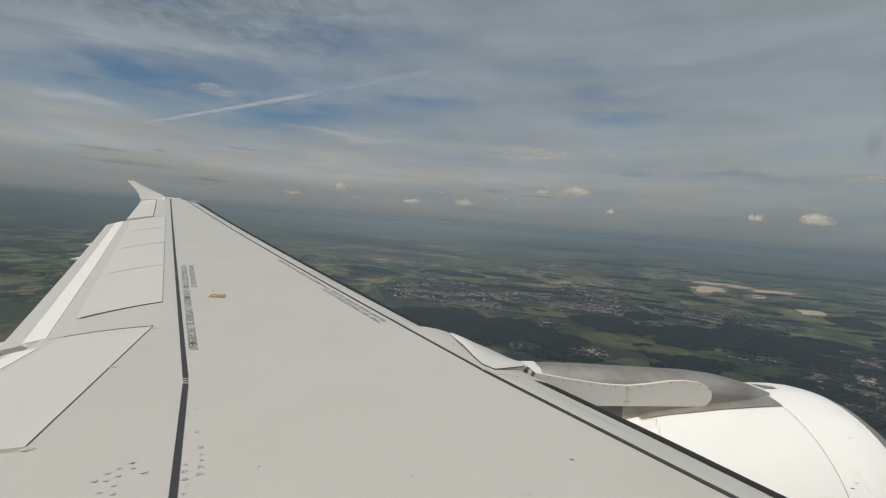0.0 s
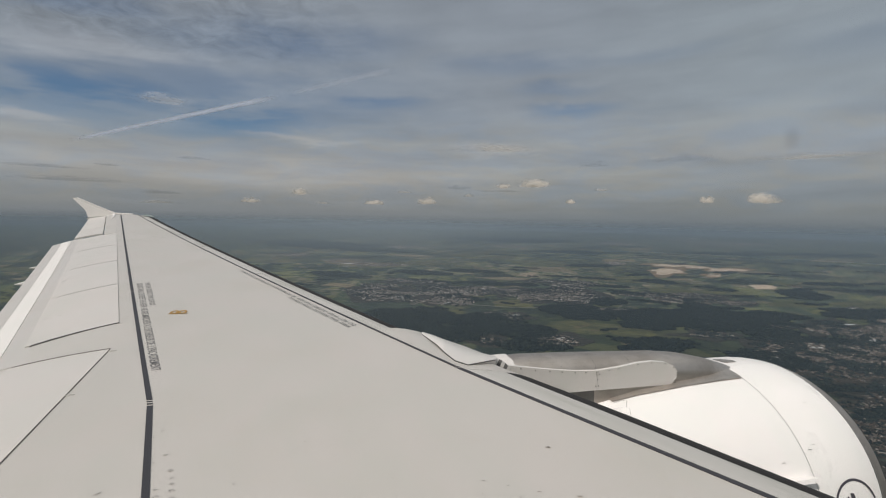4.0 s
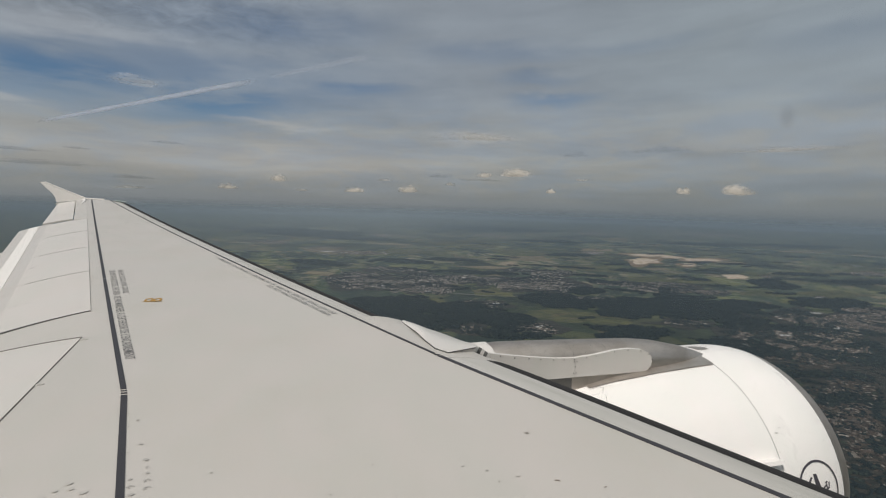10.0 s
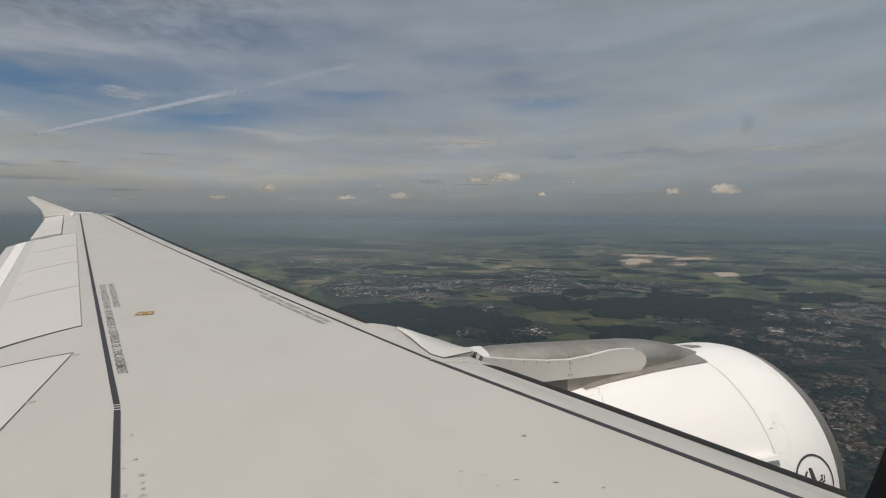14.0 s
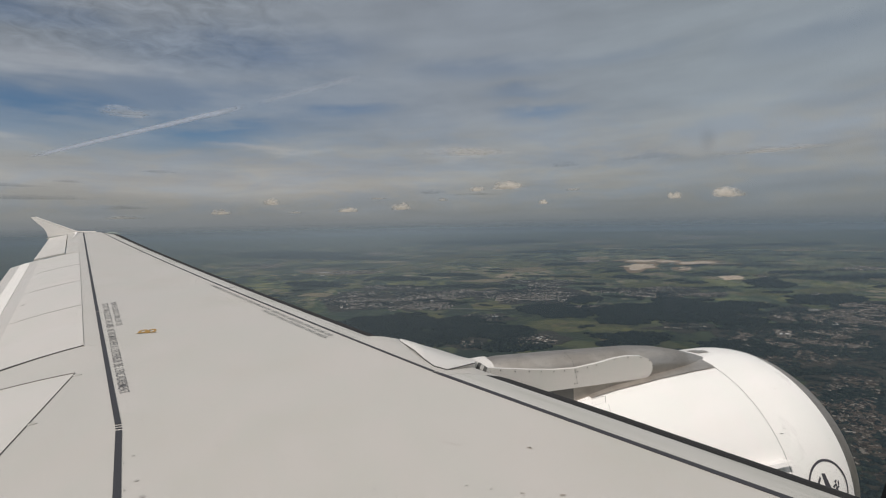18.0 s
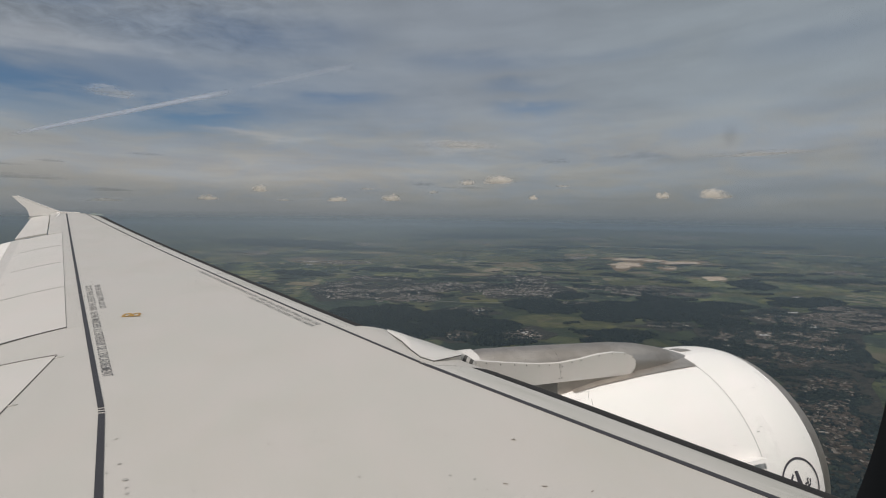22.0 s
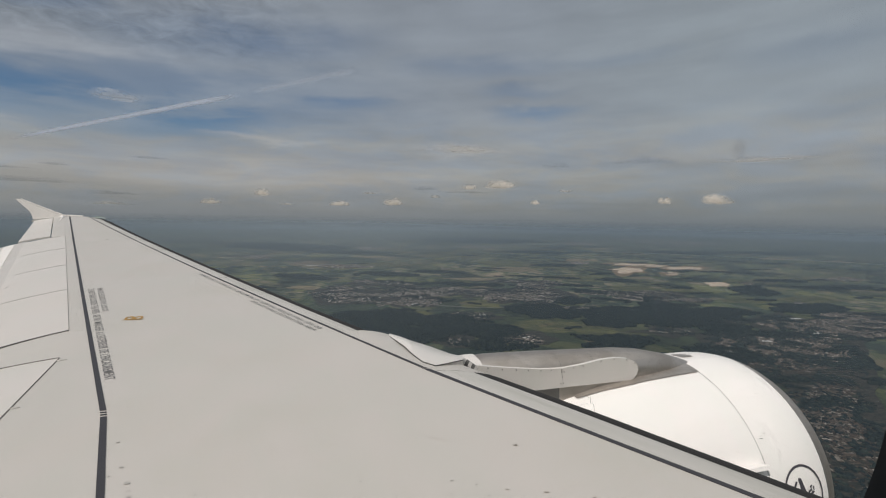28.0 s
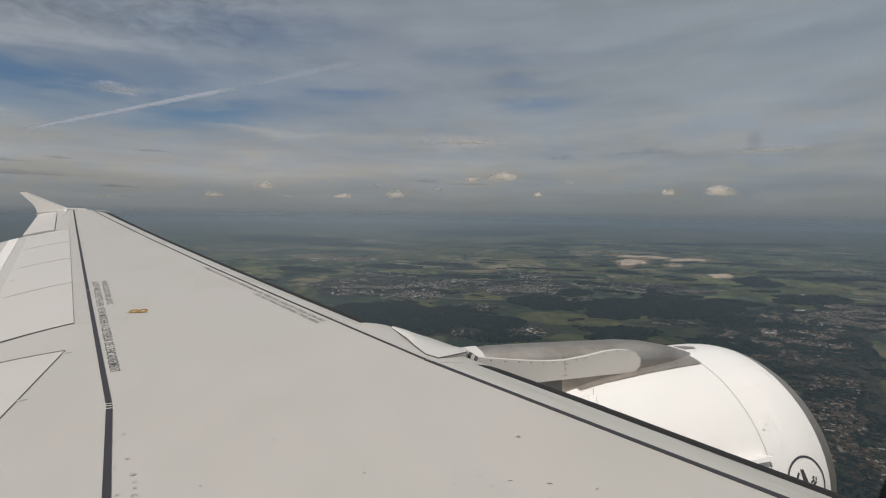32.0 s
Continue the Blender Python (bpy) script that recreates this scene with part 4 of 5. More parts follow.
def saddle():
    """Fairing that carries the pylon over the leading edge: grey foot, white crown with a rounded, sealed end."""
    foot = []
    ss, zz = [s for s, _ in NOSE + BARE[1:6]], [z for _, z in NOSE + BARE[1:6]]
    shape = ((0.003, 0.0005), (0.10, -0.002), (0.20, -0.010), (0.30, -0.025), (0.40, -0.050), (0.46, -0.085), (0.48, -0.14), (0.45, -0.24), (0.3, -0.36))
    for y in steps(4.703, 5.722, 12):
        u = max(0.0, 1 - (y - 4.703) / 0.3)
        row = []
        for s, z in shape:
            z2 = 1.178 * float(np.interp(s / 1.178, ss, zz)) if z > -0.1 else z
            lift = 0.012 * max(0.0, min(1.0, (y - 5.3) / 0.4)) if s > 0.15 else 0.0
            row.append((xf(y) + s, y, crest(y) + z + (z2 - z) * u + lift))
        foot.append(row)
    part("saddle_foot", loft(foot), MAT["wing"], pylon, "grey foot of the fairing on the leading edge")
    seam = [(0.885, 5.64, -0.022), (0.92, 5.25, 0.010), (0.94, 5.05, 0.009), (0.97, 4.885, 0.006), (1.04, 4.795, 0.004), (1.15, 4.83, 0.002), (1.30, 4.93, -0.022)]
    ridge = [(0.909, 5.70, -0.026), (0.991, 5.70, -0.058), (1.10, 5.62, -0.080), (1.215, 5.52, -0.100), (1.30, 5.42, -0.114), (1.372, 5.34, -0.126), (1.422, 5.24, -0.138)]
    rows = []
    for i, (a, b) in enumerate(zip(seam, ridge)):
        a, b = Vector(a), Vector(b)
        puff = 0.3 if i == 0 else 1.0
        over = b + (b - a) * 0.35
        rows.append([tuple(a + Vector((0, 0, -0.05))), tuple(a), tuple(a.lerp(b, 0.3) + Vector((0, 0, 0.030 * puff))), tuple(a.lerp(b, 0.65) + Vector((0, 0, 0.026 * puff))), tuple(b), tuple(over + Vector((0, 0, -0.07))), tuple(over + Vector((0, 0, -0.35)))])
    part("saddle_crown", loft(rows), MAT["fairing"], pylon, "white crown fairing with rounded end", angle=60)
    seamline = [[tuple(Vector(a) + Vector((0, 0, 0.002))), tuple(Vector(a) + Vector((-0.006, -0.012, 0.002)))] for a in seam]
    part("saddle_seam", slab(seamline, 0.004), MAT["seal"], pylon, "dark fairing seam", smooth=False)
    # rounded end with two black seals
    axis0, axis1 = Vector((1.365, 5.13, -0.135)), Vector((1.475, 5.06, -0.175))
    out = (axis1 - axis0).normalized()
    up = Vector((0, 0, 1)) - out * out.z
    up.normalize()
    side = out.cross(up)
    for i, mat in enumerate(("wing", "seal", "worn", "seal", "worn")):
        rows = []
        for u in (i / 5, (i + 1) / 5):
            c, r = axis0.lerp(axis1, u), 0.066 * (1 - 0.55 * u ** 2.5)
            rows.append([tuple(c + up * r * math.sin(a) * 0.8 + side * r * math.cos(a)) for a in steps(-0.6, math.pi + 0.6, 14)])
        part("end_seal" if mat == "seal" else "end_cap", loft(rows), MAT[mat], pylon, "black seal ring" if mat == "seal" else "")


saddle()


# ---- the cabin round the camera ----
def rounded(w, h, r, n, cx=0.0, cz=0.0):
    pts = []
    for sx, sz, a0 in ((1, 1, 0), (-1, 1, 90), (-1, -1, 180), (1, -1, 270)):
        for i in range(n):
            a = radians(a0 + 90 * i / (n - 1))
            pts.append((cx + sx * (w - r) + r * math.cos(a), cz + sz * (h - r) + r * math.sin(a)))
    return pts


def clear(k):
    shine = k.n("ShaderNodeBsdfGlossy", inp={0: (0.8, 0.8, 0.8, 1), 1: 0.05}).outputs[0]
    return k.n("ShaderNodeMixShader", inp={0: 0.012, 1: k.n("ShaderNodeBsdfTransparent", inp={0: (0.995, 0.995, 0.995, 1)}).outputs[0], 2: shine}).outputs[0]


def smudge(x, y, z):
    def build(k):
        d = k.n("ShaderNodeVectorMath", op="DISTANCE", inp={0: spot(k), 1: (x, y, z)}).outputs["Value"]
        fac = k.m("MULTIPLY", k.band(d, 0.0034, 0.0006), 0.15)
        return k.n("ShaderNodeMixShader", inp={0: fac, 1: k.n("ShaderNodeBsdfTransparent").outputs[0], 2: k.n("ShaderNodeBsdfDiffuse", inp={0: (0.10, 0.10, 0.11, 1)}).outputs[0]}).outputs[0]
    return build


def cabin():
    wy, cx, cz = 1.798, 0.0620, 1.220
    hole = rounded(0.1160, 0.165, 0.100, 24, cx, cz)
    n = len(hole)
    outer = []
    for x, z in hole:
        dx, dz = x - cx, z - cz
        k = min(0.40 / max(abs(dx), 1e-6), 0.36 / max(abs(dz), 1e-6))
        outer.append((cx + dx * k, cz + dz * k))
    rings = []
    for (scale, y) in ((1.0, wy), (1.03, wy - 0.012), (1.08, wy - 0.018)):
        rings.append([(cx + (x - cx) * scale, y, cz + (z - cz) * scale) for x, z in hole])
    rings.append([(x, wy - 0.02, z) for x, z in outer])
    rings.append([(x, wy + 0.03, z) for x, z in outer])
    rings.append([(cx + (x - cx) * 1.5, wy + 0.02, cz + (z - cz) * 1.4) for x, z in hole])
    rings.append(rings[0])
    wall = part("wall_window_side", loft(rings, True), MAT["cabin"], None, smooth=True)
    wall.matrix_world = PLANE
    tagged(wall, "grey plastic cabin sidewall round an oval window", "wall", kind="structure")
    part("gasket", loft([[(cx + (x - cx) * s, y, cz + (z - cz) * s) for x, z in hole] for s, y in ((1.03, wy - 0.010), (1.0, wy - 0.008), (0.99, wy - 0.002), (0.992, wy + 0.003), (1.06, wy + 0.006))], True), MAT["rubber"], wall, "black rubber window gasket")
    rim = [(cx + (x - cx) * 1.02, cz + (z - cz) * 1.02) for x, z in hole]
    bm = bmesh.new()
    for y in (wy + 0.0005, wy + 0.0015):
        bm.faces.new([bm.verts.new((x, y, z)) for x, z in rim])
    pane = part("window_pane", bm, material("clear acrylic pane", clear), wall, "clear acrylic window pane", smooth=False)
    pane.visible_shadow = False
    # a soft smudge on the pane
    sx, sz = 0.100, 1.218
    bm = bmesh.new()
    rows = [[(sx + r * math.cos(a), wy - 0.0012, sz + r * math.sin(a)) for a in steps(0, 2 * math.pi * 23 / 24, 23)] for r in (0.00005, 0.004)]
    mark = part("smudge", loft(rows, True), material("greasy smudge", smudge(sx, wy, sz)), wall, "small blurred dark smudge on the pane", smooth=False)
    mark.visible_shadow = False
    # the rest of the fuselage shell, plain: a tube round the camera with the window panel let in
    cy, cz0, x0, x1 = -0.155, 0.95, -3.6, 3.6
    cuts = [x0, -2.4, -1.2, cx - 0.40, cx + 0.40, 1.3, 2.4, x1]
    a_lo, a_hi = math.asin((cz - 0.36 - cz0) / 1.96), math.asin((cz + 0.36 - cz0) / 1.96)
    angles = [a_lo, a_hi] + [a_hi + (2 * math.pi + a_lo - a_hi) * i / 40 for i in range(1, 40)]

    def ring(r, x):
        return [(x, cy + r * math.cos(a), cz0 + r * math.sin(a)) for a in angles]

    for name, r, mat, label in (("wall_cabin_lining", 1.955, "cabin", "plain grey cabin lining"), ("wall_fuselage_skin", 2.03, "white", "plain white fuselage skin")):
        bm = bmesh.new()
        vs = [[bm.verts.new(p) for p in ring(r, x)] for x in cuts]
        n = len(angles)
        for s in range(len(cuts) - 1):
            for a in range(n):
                if a == 0 and s == 3:
                    continue
                bm.faces.new((vs[s][a], vs[s][(a + 1) % n], vs[s + 1][(a + 1) % n], vs[s + 1][a]))
        for v in (vs[0], vs[-1]):
            bm.faces.new(v)
        ob = part(name, bm, MAT[mat], None)
        ob.matrix_world = PLANE
        tagged(ob, label, "wall", kind="structure")
    bm = bmesh.new()
    bmesh.ops.create_cube(bm, size=1.0, matrix=Matrix.Translation((0, cy, 0.02)) @ Matrix.Diagonal((7.1, 3.3, 0.06, 1)))
    ob = part("floor", bm, MAT["cabin"], None, smooth=False)
    ob.matrix_world = PLANE
    tagged(ob, "plain grey cabin floor", "floor", kind="structure")


cabin()


# ---- the land below: centre and two half axes of each stretch ----
FOREST = [
    (473, 497, 119, -42, 64, 68),
    (321, 563, 44, -16, 22, 39),
    (387, 478, 44, -16, 27, 33),
    (810, 629, 43, -16, 61, 48),
    (380, 331, 36, -12, 21, 19),
    (173, 523, 38, -14, 18, 55),
    (726, 474, 69, -25, 39, 26),
    (130, 556, 39, -14, 13, 57),
    (415, 612, 23, -9, 23, 35),
    (217, 463, 28, -10, 13, 28),
    (335, 396, 32, -11, 13, 15),
    (75, 487, 22, -8, 7, 43),
    (494, 410, 36, -12, 24, 20),
]
FOREST2 = [
    (12, 2054, 268, -145, 2, 241),
    (315, 822, 93, -36, 8, 22),
    (1069, 2611, 321, -179, 119, 291),
    (656, 812, 42, -16, 19, 24),
    (326, 1031, 66, -27, 9, 28),
    (703, 1117, 55, -22, 22, 35),
    (1004, 722, 63, -24, 29, 21),
    (1569, 1511, 156, -70, 74, 71),
    (1029, 615, 50, -16, 36, 22),
    (204, 1010, 69, -28, 8, 41),
    (181, 1692, 112, -55, 9, 84),
    (895, 1619, 135, -61, 40, 73),
    (1925, 1436, 173, -79, 92, 69),
    (38, 996, 49, -21, 2, 48),
]
VALLEY_WOOD = [
    (98, 484, 42, -15, 12, 58),
    (69, 561, 28, -11, 8, 63),
    (138, 465, 34, -12, 11, 39),
    (196, 476, 30, -11, 12, 29),
    (329, 520, 40, -14, 14, 22),
    (195, 416, 31, -11, 9, 19),
    (297, 381, 35, -12, 11, 14),
    (506, 374, 28, -10, 13, 10),
    (375, 310, 26, -9, 11, 9),
    (367, 257, 23, -8, 10, 7),
    (358, 214, 21, -7, 10, 6),
]
TOWN = [
    (105, 744, 60, -23, 13, 94),
    (191, 741, 45, -17, 25, 96),
    (263, 752, 44, -17, 19, 54),
    (386, 687, 66, -25, 50, 90),
    (471, 797, 38, -14, 30, 50),
    (387, 557, 19, -7, 9, 13),
    (511, 674, 31, -12, 16, 21),
    (576, 624, 63, -23, 35, 38),
    (612, 574, 30, -11, 22, 21),
    (193, 652, 26, -10, 9, 31),
    (318, 725, 35, -13, 22, 51),
]
HAMLET = [
    (238, 542, 17, -6, 8, 19),
    (215, 561, 11, -4, 4, 10),
    (235, 428, 23, -8, 11, 21),
    (164, 436, 16, -6, 6, 16),
    (404, 412, 28, -10, 14, 15),
    (166, 872, 40, -16, 7, 38),
    (520, 431, 21, -7, 9, 7),
    (748, 508, 9, -3, 13, 9),
    (428, 840, 37, -14, 12, 23),
]
SUBURB = [
    (440, 341, 41, -14, 48, 38),
    (579, 421, 26, -9, 36, 27),
    (530, 329, 34, -12, 96, 60),
    (708, 418, 32, -10, 34, 21),
    (640, 372, 60, -20, 60, 32),
]
VALLEY = [
    (415, 286, 49, -16, 43, 30),
    (392, 235, 27, -9, 54, 33),
    (310, 199, 29, -9, 53, 35),
    (286, 162, 25, -8, 49, 29),
    (216, 157, 22, -7, 28, 21),
]
FARTOWN = [
    (64, 1287, 51, -23, 5, 96),
    (-81, 1521, 85, -42, -4, 86),
    (356, 1874, 87, -44, 20, 106),
    (2307, 2225, 230, -122, 192, 186),
    (3380, 2607, 216, -131, 291, 225),
    (834, 1179, 50, -21, 28, 40),
    (1524, 2206, 130, -66, 96, 140),
    (897, 711, 24, -9, 25, 20),
    (2365, 2762, 192, -110, 156, 182),
    (1175, 714, 44, -16, 48, 29),
    (154, 1185, 66, -29, 7, 55),
    (808, 1907, 88, -43, 33, 78),
]
QUARRY = [
    (828, 984, 41, -16, 54, 64),
    (953, 1110, 60, -24, 30, 36),
    (984, 1059, 30, -12, 23, 25),
    (879, 892, 17, -6, 27, 28),
    (1014, 993, 48, -19, 40, 39),
    (825, 719, 27, -10, 34, 29),
]
TAN = [
    (39, 840, 30, -12, 1, 24),
    (547, 1051, 53, -21, 32, 61),
    (372, 891, 55, -22, 9, 21),
    (889, 1267, 52, -22, 36, 52),
    (1355, 1793, 57, -27, 45, 60),
    (1649, 1190, 69, -30, 42, 31),
    (1476, 1048, 29, -12, 27, 19),
    (69, 1252, 47, -21, 4, 76),
    (1041, 932, 51, -20, 25, 22),
    (1786, 1072, 67, -24, 55, 33),
    (234, 757, 18, -7, 7, 24),
    (278, 1462, 65, -30, 8, 43),
]
GREEN = [
    (272, 623, 32, -12, 15, 34),
    (294, 471, 49, -17, 17, 28),
    (324, 431, 23, -8, 13, 18),
    (550, 1490, 124, -56, 61, 165),
    (593, 1199, 72, -30, 47, 94),
    (599, 865, 77, -29, 36, 52),
    (680, 677, 39, -14, 29, 29),
    (695, 550, 41, -15, 28, 22),
    (807, 527, 58, -21, 36, 24),
    (1291, 773, 62, -21, 72, 43),
    (606, 705, 42, -16, 26, 30),
    (161, 581, 24, -9, 6, 21),
    (247, 1222, 83, -36, 12, 60),
    (1789, 1498, 118, -54, 87, 73),
]


def leaf_material(k, light=1.0):
    r = k.n("ShaderNodeNewGeometry").outputs["Random Per Island"]
    c = k.n("ShaderNodeValToRGB", inp={0: r}, ramp=[(0.0, (0.013, 0.019, 0.022)), (0.5, (0.018, 0.025, 0.027)), (0.85, (0.023, 0.031, 0.030)), (1.0, (0.032, 0.040, 0.034))]).outputs[0]
    return bsdf(k, k.mix(1.0, c, (light, light, light), "MULTIPLY"), 0.95, spec=0.05)


def house_material(k, dim=1.0):
    r = k.n("ShaderNodeNewGeometry").outputs["Random Per Island"]
    nz = k.n("ShaderNodeSeparateXYZ", inp={0: k.n("ShaderNodeNewGeometry").outputs["Normal"]}).outputs[2]
    roof = k.n("ShaderNodeValToRGB", inp={0: r}, ramp=[(0.0, (0.044, 0.041, 0.041)), (0.30, (0.078, 0.068, 0.063)), (0.58, (0.128, 0.102, 0.086)), (0.76, (0.112, 0.107, 0.104)), (0.88, (0.23, 0.20, 0.172)), (1.0, (0.46, 0.42, 0.38))]).outputs[0]
    wall = k.mix(r, (0.12, 0.10, 0.083), (0.29, 0.25, 0.21))
    return bsdf(k, k.mix(1.0, k.mix(k.band(nz, 0.15, 0.3), wall, roof), (dim, dim, dim), "MULTIPLY"), 0.85, spec=0.2)


def patch_material(base, other, scale=0.03, plots=0.0):
    """Open ground in two tones; plots: how far its separate strips differ."""
    def build(k):
        p = k.n("ShaderNodeNewGeometry").outputs["Position"]
        q = k.n("ShaderNodeMapping", inp={"Vector": p, "Rotation": (0, 0, 0.5), "Scale": (1.0, 2.5, 1.0)}).outputs[0]
        a = k.noise(q, scale, 6, 0.68)
        c = k.mix(k.band(a, 0.35, 0.65), base, other)
        if plots:
            cell = k.n("ShaderNodeTexVoronoi", inp={"Vector": k.n("ShaderNodeMapping", inp={"Vector": p, "Rotation": (0, 0, 0.75), "Scale": (0.8, 1.7, 1.0)}).outputs[0], "Scale": 0.026, "Randomness": 0.9})
            cell.distance = "MANHATTAN"
            r = k.n("ShaderNodeSeparateColor", inp={0: cell.outputs["Color"]}).outputs
            c = k.mix(k.m("MULTIPLY", r[0], plots), c, (0.034, 0.043, 0.036))
            c = k.mix(k.m("MULTIPLY", k.band(r[1], 0.70, 0.95), plots), c, (0.115, 0.092, 0.066))
            c = k.mix(k.m("MULTIPLY", k.band(k.noise(p, 0.07, 5, 0.7), 0.52, 0.60), plots), c, (0.022, 0.029, 0.027))
        return bsdf(k, c, 0.95, spec=0.1)
    return build


LAND = {
    "leaf": material("tree crowns", leaf_material),
    "grove": material("garden trees", lambda k: leaf_material(k, 1.25)),
    "house": material("tiled roofs and plastered walls", house_material),
    "villa": material("grey and tan roofs", lambda k: house_material(k, 0.80)),
    "cottage": material("weathered brown roofs", lambda k: house_material(k, 0.52)),
    "chalk": material("pale quarry chalk", patch_material((0.60, 0.50, 0.39), (0.32, 0.24, 0.17), 0.07)),
    "stubble": material("tan stubble", patch_material((0.23, 0.180, 0.118), (0.15, 0.128, 0.080), 0.03, 0.35)),
    "meadow": material("green crop", patch_material((0.059, 0.064, 0.037), (0.122, 0.118, 0.053), 0.022, 0.55)),
    "rim": material("brown quarry spoil", patch_material((0.25, 0.165, 0.105), (0.10, 0.088, 0.055), 0.05)),
    "gardens": material("gardens and yards", patch_material((0.022, 0.027, 0.026), (0.050, 0.047, 0.042), 0.11)),
    "shed": material("pale sheet roof", patch_material((0.55, 0.54, 0.52), (0.42, 0.41, 0.40))),
    "lane": material("pale lane", patch_material((0.20, 0.19, 0.17), (0.15, 0.14, 0.13))),
}


def inside(zone, rnd, spread=0.62):
    """A random place in an oval stretch, thinning out unevenly towards its rim."""
    cx, cy, ux, uy, vx, vy = zone
    while True:
        a, r = rnd.uniform(0, 2 * math.pi), math.sqrt(rnd.random()) * 1.15
        x, y = cx + r * (ux * math.cos(a) + vx * math.sin(a)), cy + r * (uy * math.cos(a) + vy * math.sin(a))
        if r + spread * noise.noise((x * 0.02, y * 0.02, 1.7)) + 0.3 * noise.noise((x * 0.07, y * 0.07, 4.1)) < 0.92:
            return x, y


def area(zone):
    return math.pi * abs(zone[2] * zone[5] - zone[3] * zone[4])


def built_up(x, y, k=1.0):
    """Below zero where the houses of a loose suburb gather, above in the woods between."""
    return noise.noise((x * 0.020 / k + y * 0.012 / k, (y - 0.45 * x) * 0.048 / k, 2.2)) + 0.45 * noise.noise((x * 0.07 / k, y * 0.07 / k, 5.4))


def trees(zones, per, size, name, label, seed, mat="leaf", gathered=False):
    rnd = random.Random(seed)
    verts, faces = [], []
    for zone in zones:
        d = math.hypot(zone[0], zone[1])
        k = max(1.0, d / 650)
        for _ in range(min(9000, int(area(zone) / (per * k * k)))):
            x, y = inside(zone, rnd)
            if gathered and built_up(x, y) < 0.10 and rnd.random() < 0.84:
                continue
            r, h = size * k * rnd.uniform(0.6, 1.5), size * rnd.uniform(0.5, 1.2)
            i, a0 = len(verts), rnd.random() * 2
            for lev, (s, z) in enumerate(((1.0, 0.0), (0.95, 0.55), (0.55, 0.92))):
                for j in range(5):
                    a = a0 + 1.2566 * j + 0.4 * lev
                    q = s * r * rnd.uniform(0.8, 1.2)
                    verts.append((x + q * math.cos(a), y + q * math.sin(a), z * h))
            verts.append((x, y, h))
            for j in range(5):
                n = (j + 1) % 5
                faces += [(i + j, i + n, i + 5 + n, i + 5 + j), (i + 5 + j, i + 5 + n, i + 10 + n, i + 10 + j), (i + 10 + j, i + 10 + n, i + 15)]
    tagged(part(name, (verts, faces), LAND[mat], None, angle=180), label, "forest", kind="stuff")


def houses(zones, per, size, name, label, seed, mat="house", loose=0.10, gathered=False):
    """Roofed houses that keep to streets: rows turn with the street, blocks thin out between."""
    rnd = random.Random(seed)
    verts, faces = [], []
    for zone in zones:
        d = math.hypot(zone[0], zone[1])
        k = max(1.0, d / 700)
        for _ in range(min(14000, int(area(zone) / (per * k * k)))):
            x, y = inside(zone, rnd, 0.9)
            ridge = abs(noise.noise((x * 0.032 / k + 0.016 * y / k, y * 0.022 / k, 6.6)))
            if gathered and (built_up(x, y) > 0.08 or ridge > 0.42) and rnd.random() < 0.92:
                continue
            if not gathered and ridge + 0.75 * noise.noise((x * 0.016 / k, y * 0.016 / k, 2.2)) > loose and rnd.random() < 0.86:
                continue
            street = 0.5 + noise.noise((x * 0.006, y * 0.006, 9.0)) * 2
            big = 2.2 if rnd.random() < 0.06 else 1.0
            w, l, h = size * k * big * rnd.uniform(0.5, 1.0), size * k * big * rnd.uniform(0.8, 2.0), size * rnd.uniform(0.35, 0.65)
            c, s = math.cos(street), math.sin(street)
            if rnd.random() < 0.4:
                c, s = -s, c
            i = len(verts)
            for px, py, pz in ((-1, -1, 0), (1, -1, 0), (1, 1, 0), (-1, 1, 0), (-1, -1, h), (1, -1, h), (1, 1, h), (-1, 1, h), (-1, 0, h * 1.5), (1, 0, h * 1.5)):
                verts.append((x + c * px * l / 2 - s * py * w / 2, y + s * px * l / 2 + c * py * w / 2, pz))
            faces += [(i, i + 1, i + 5, i + 4), (i + 2, i + 3, i + 7, i + 6), (i + 1, i + 2, i + 6, i + 9, i + 5), (i + 3, i, i + 4, i + 8, i + 7), (i + 4, i + 5, i + 9, i + 8), (i + 6, i + 7, i + 8, i + 9)]
    tagged(part(name, (verts, faces), LAND[mat], None, smooth=False), label, "houses", kind="stuff")


def patch(name, zone, mat, up, label, category, seed, rough=0.3):
    """A stretch of one crop or bare ground, a raised sheet with an uneven rim."""
    cx, cy, ux, uy, vx, vy = zone
    rows = []
    for s in (0.0, 0.5, 0.9, 1.0, 1.01):
        row = []
        for i in range(40):
            a = 2 * math.pi * i / 40
            sq = 1.0 / max(abs(math.cos(a + seed)), abs(math.sin(a + seed))) ** 0.7
            k = s * sq * 0.85 * (1 + rough * noise.noise((math.cos(a) * 1.6 + seed, math.sin(a) * 1.6, seed * 3.1)))
            row.append((cx + k * (ux * math.cos(a) + vx * math.sin(a)), cy + k * (uy * math.cos(a) + vy * math.sin(a)), 0.0 if s > 1 else up))
        rows.append(row)
    tagged(part(name, loft(rows, True), LAND[mat], None, smooth=False), label, category, kind="structure")


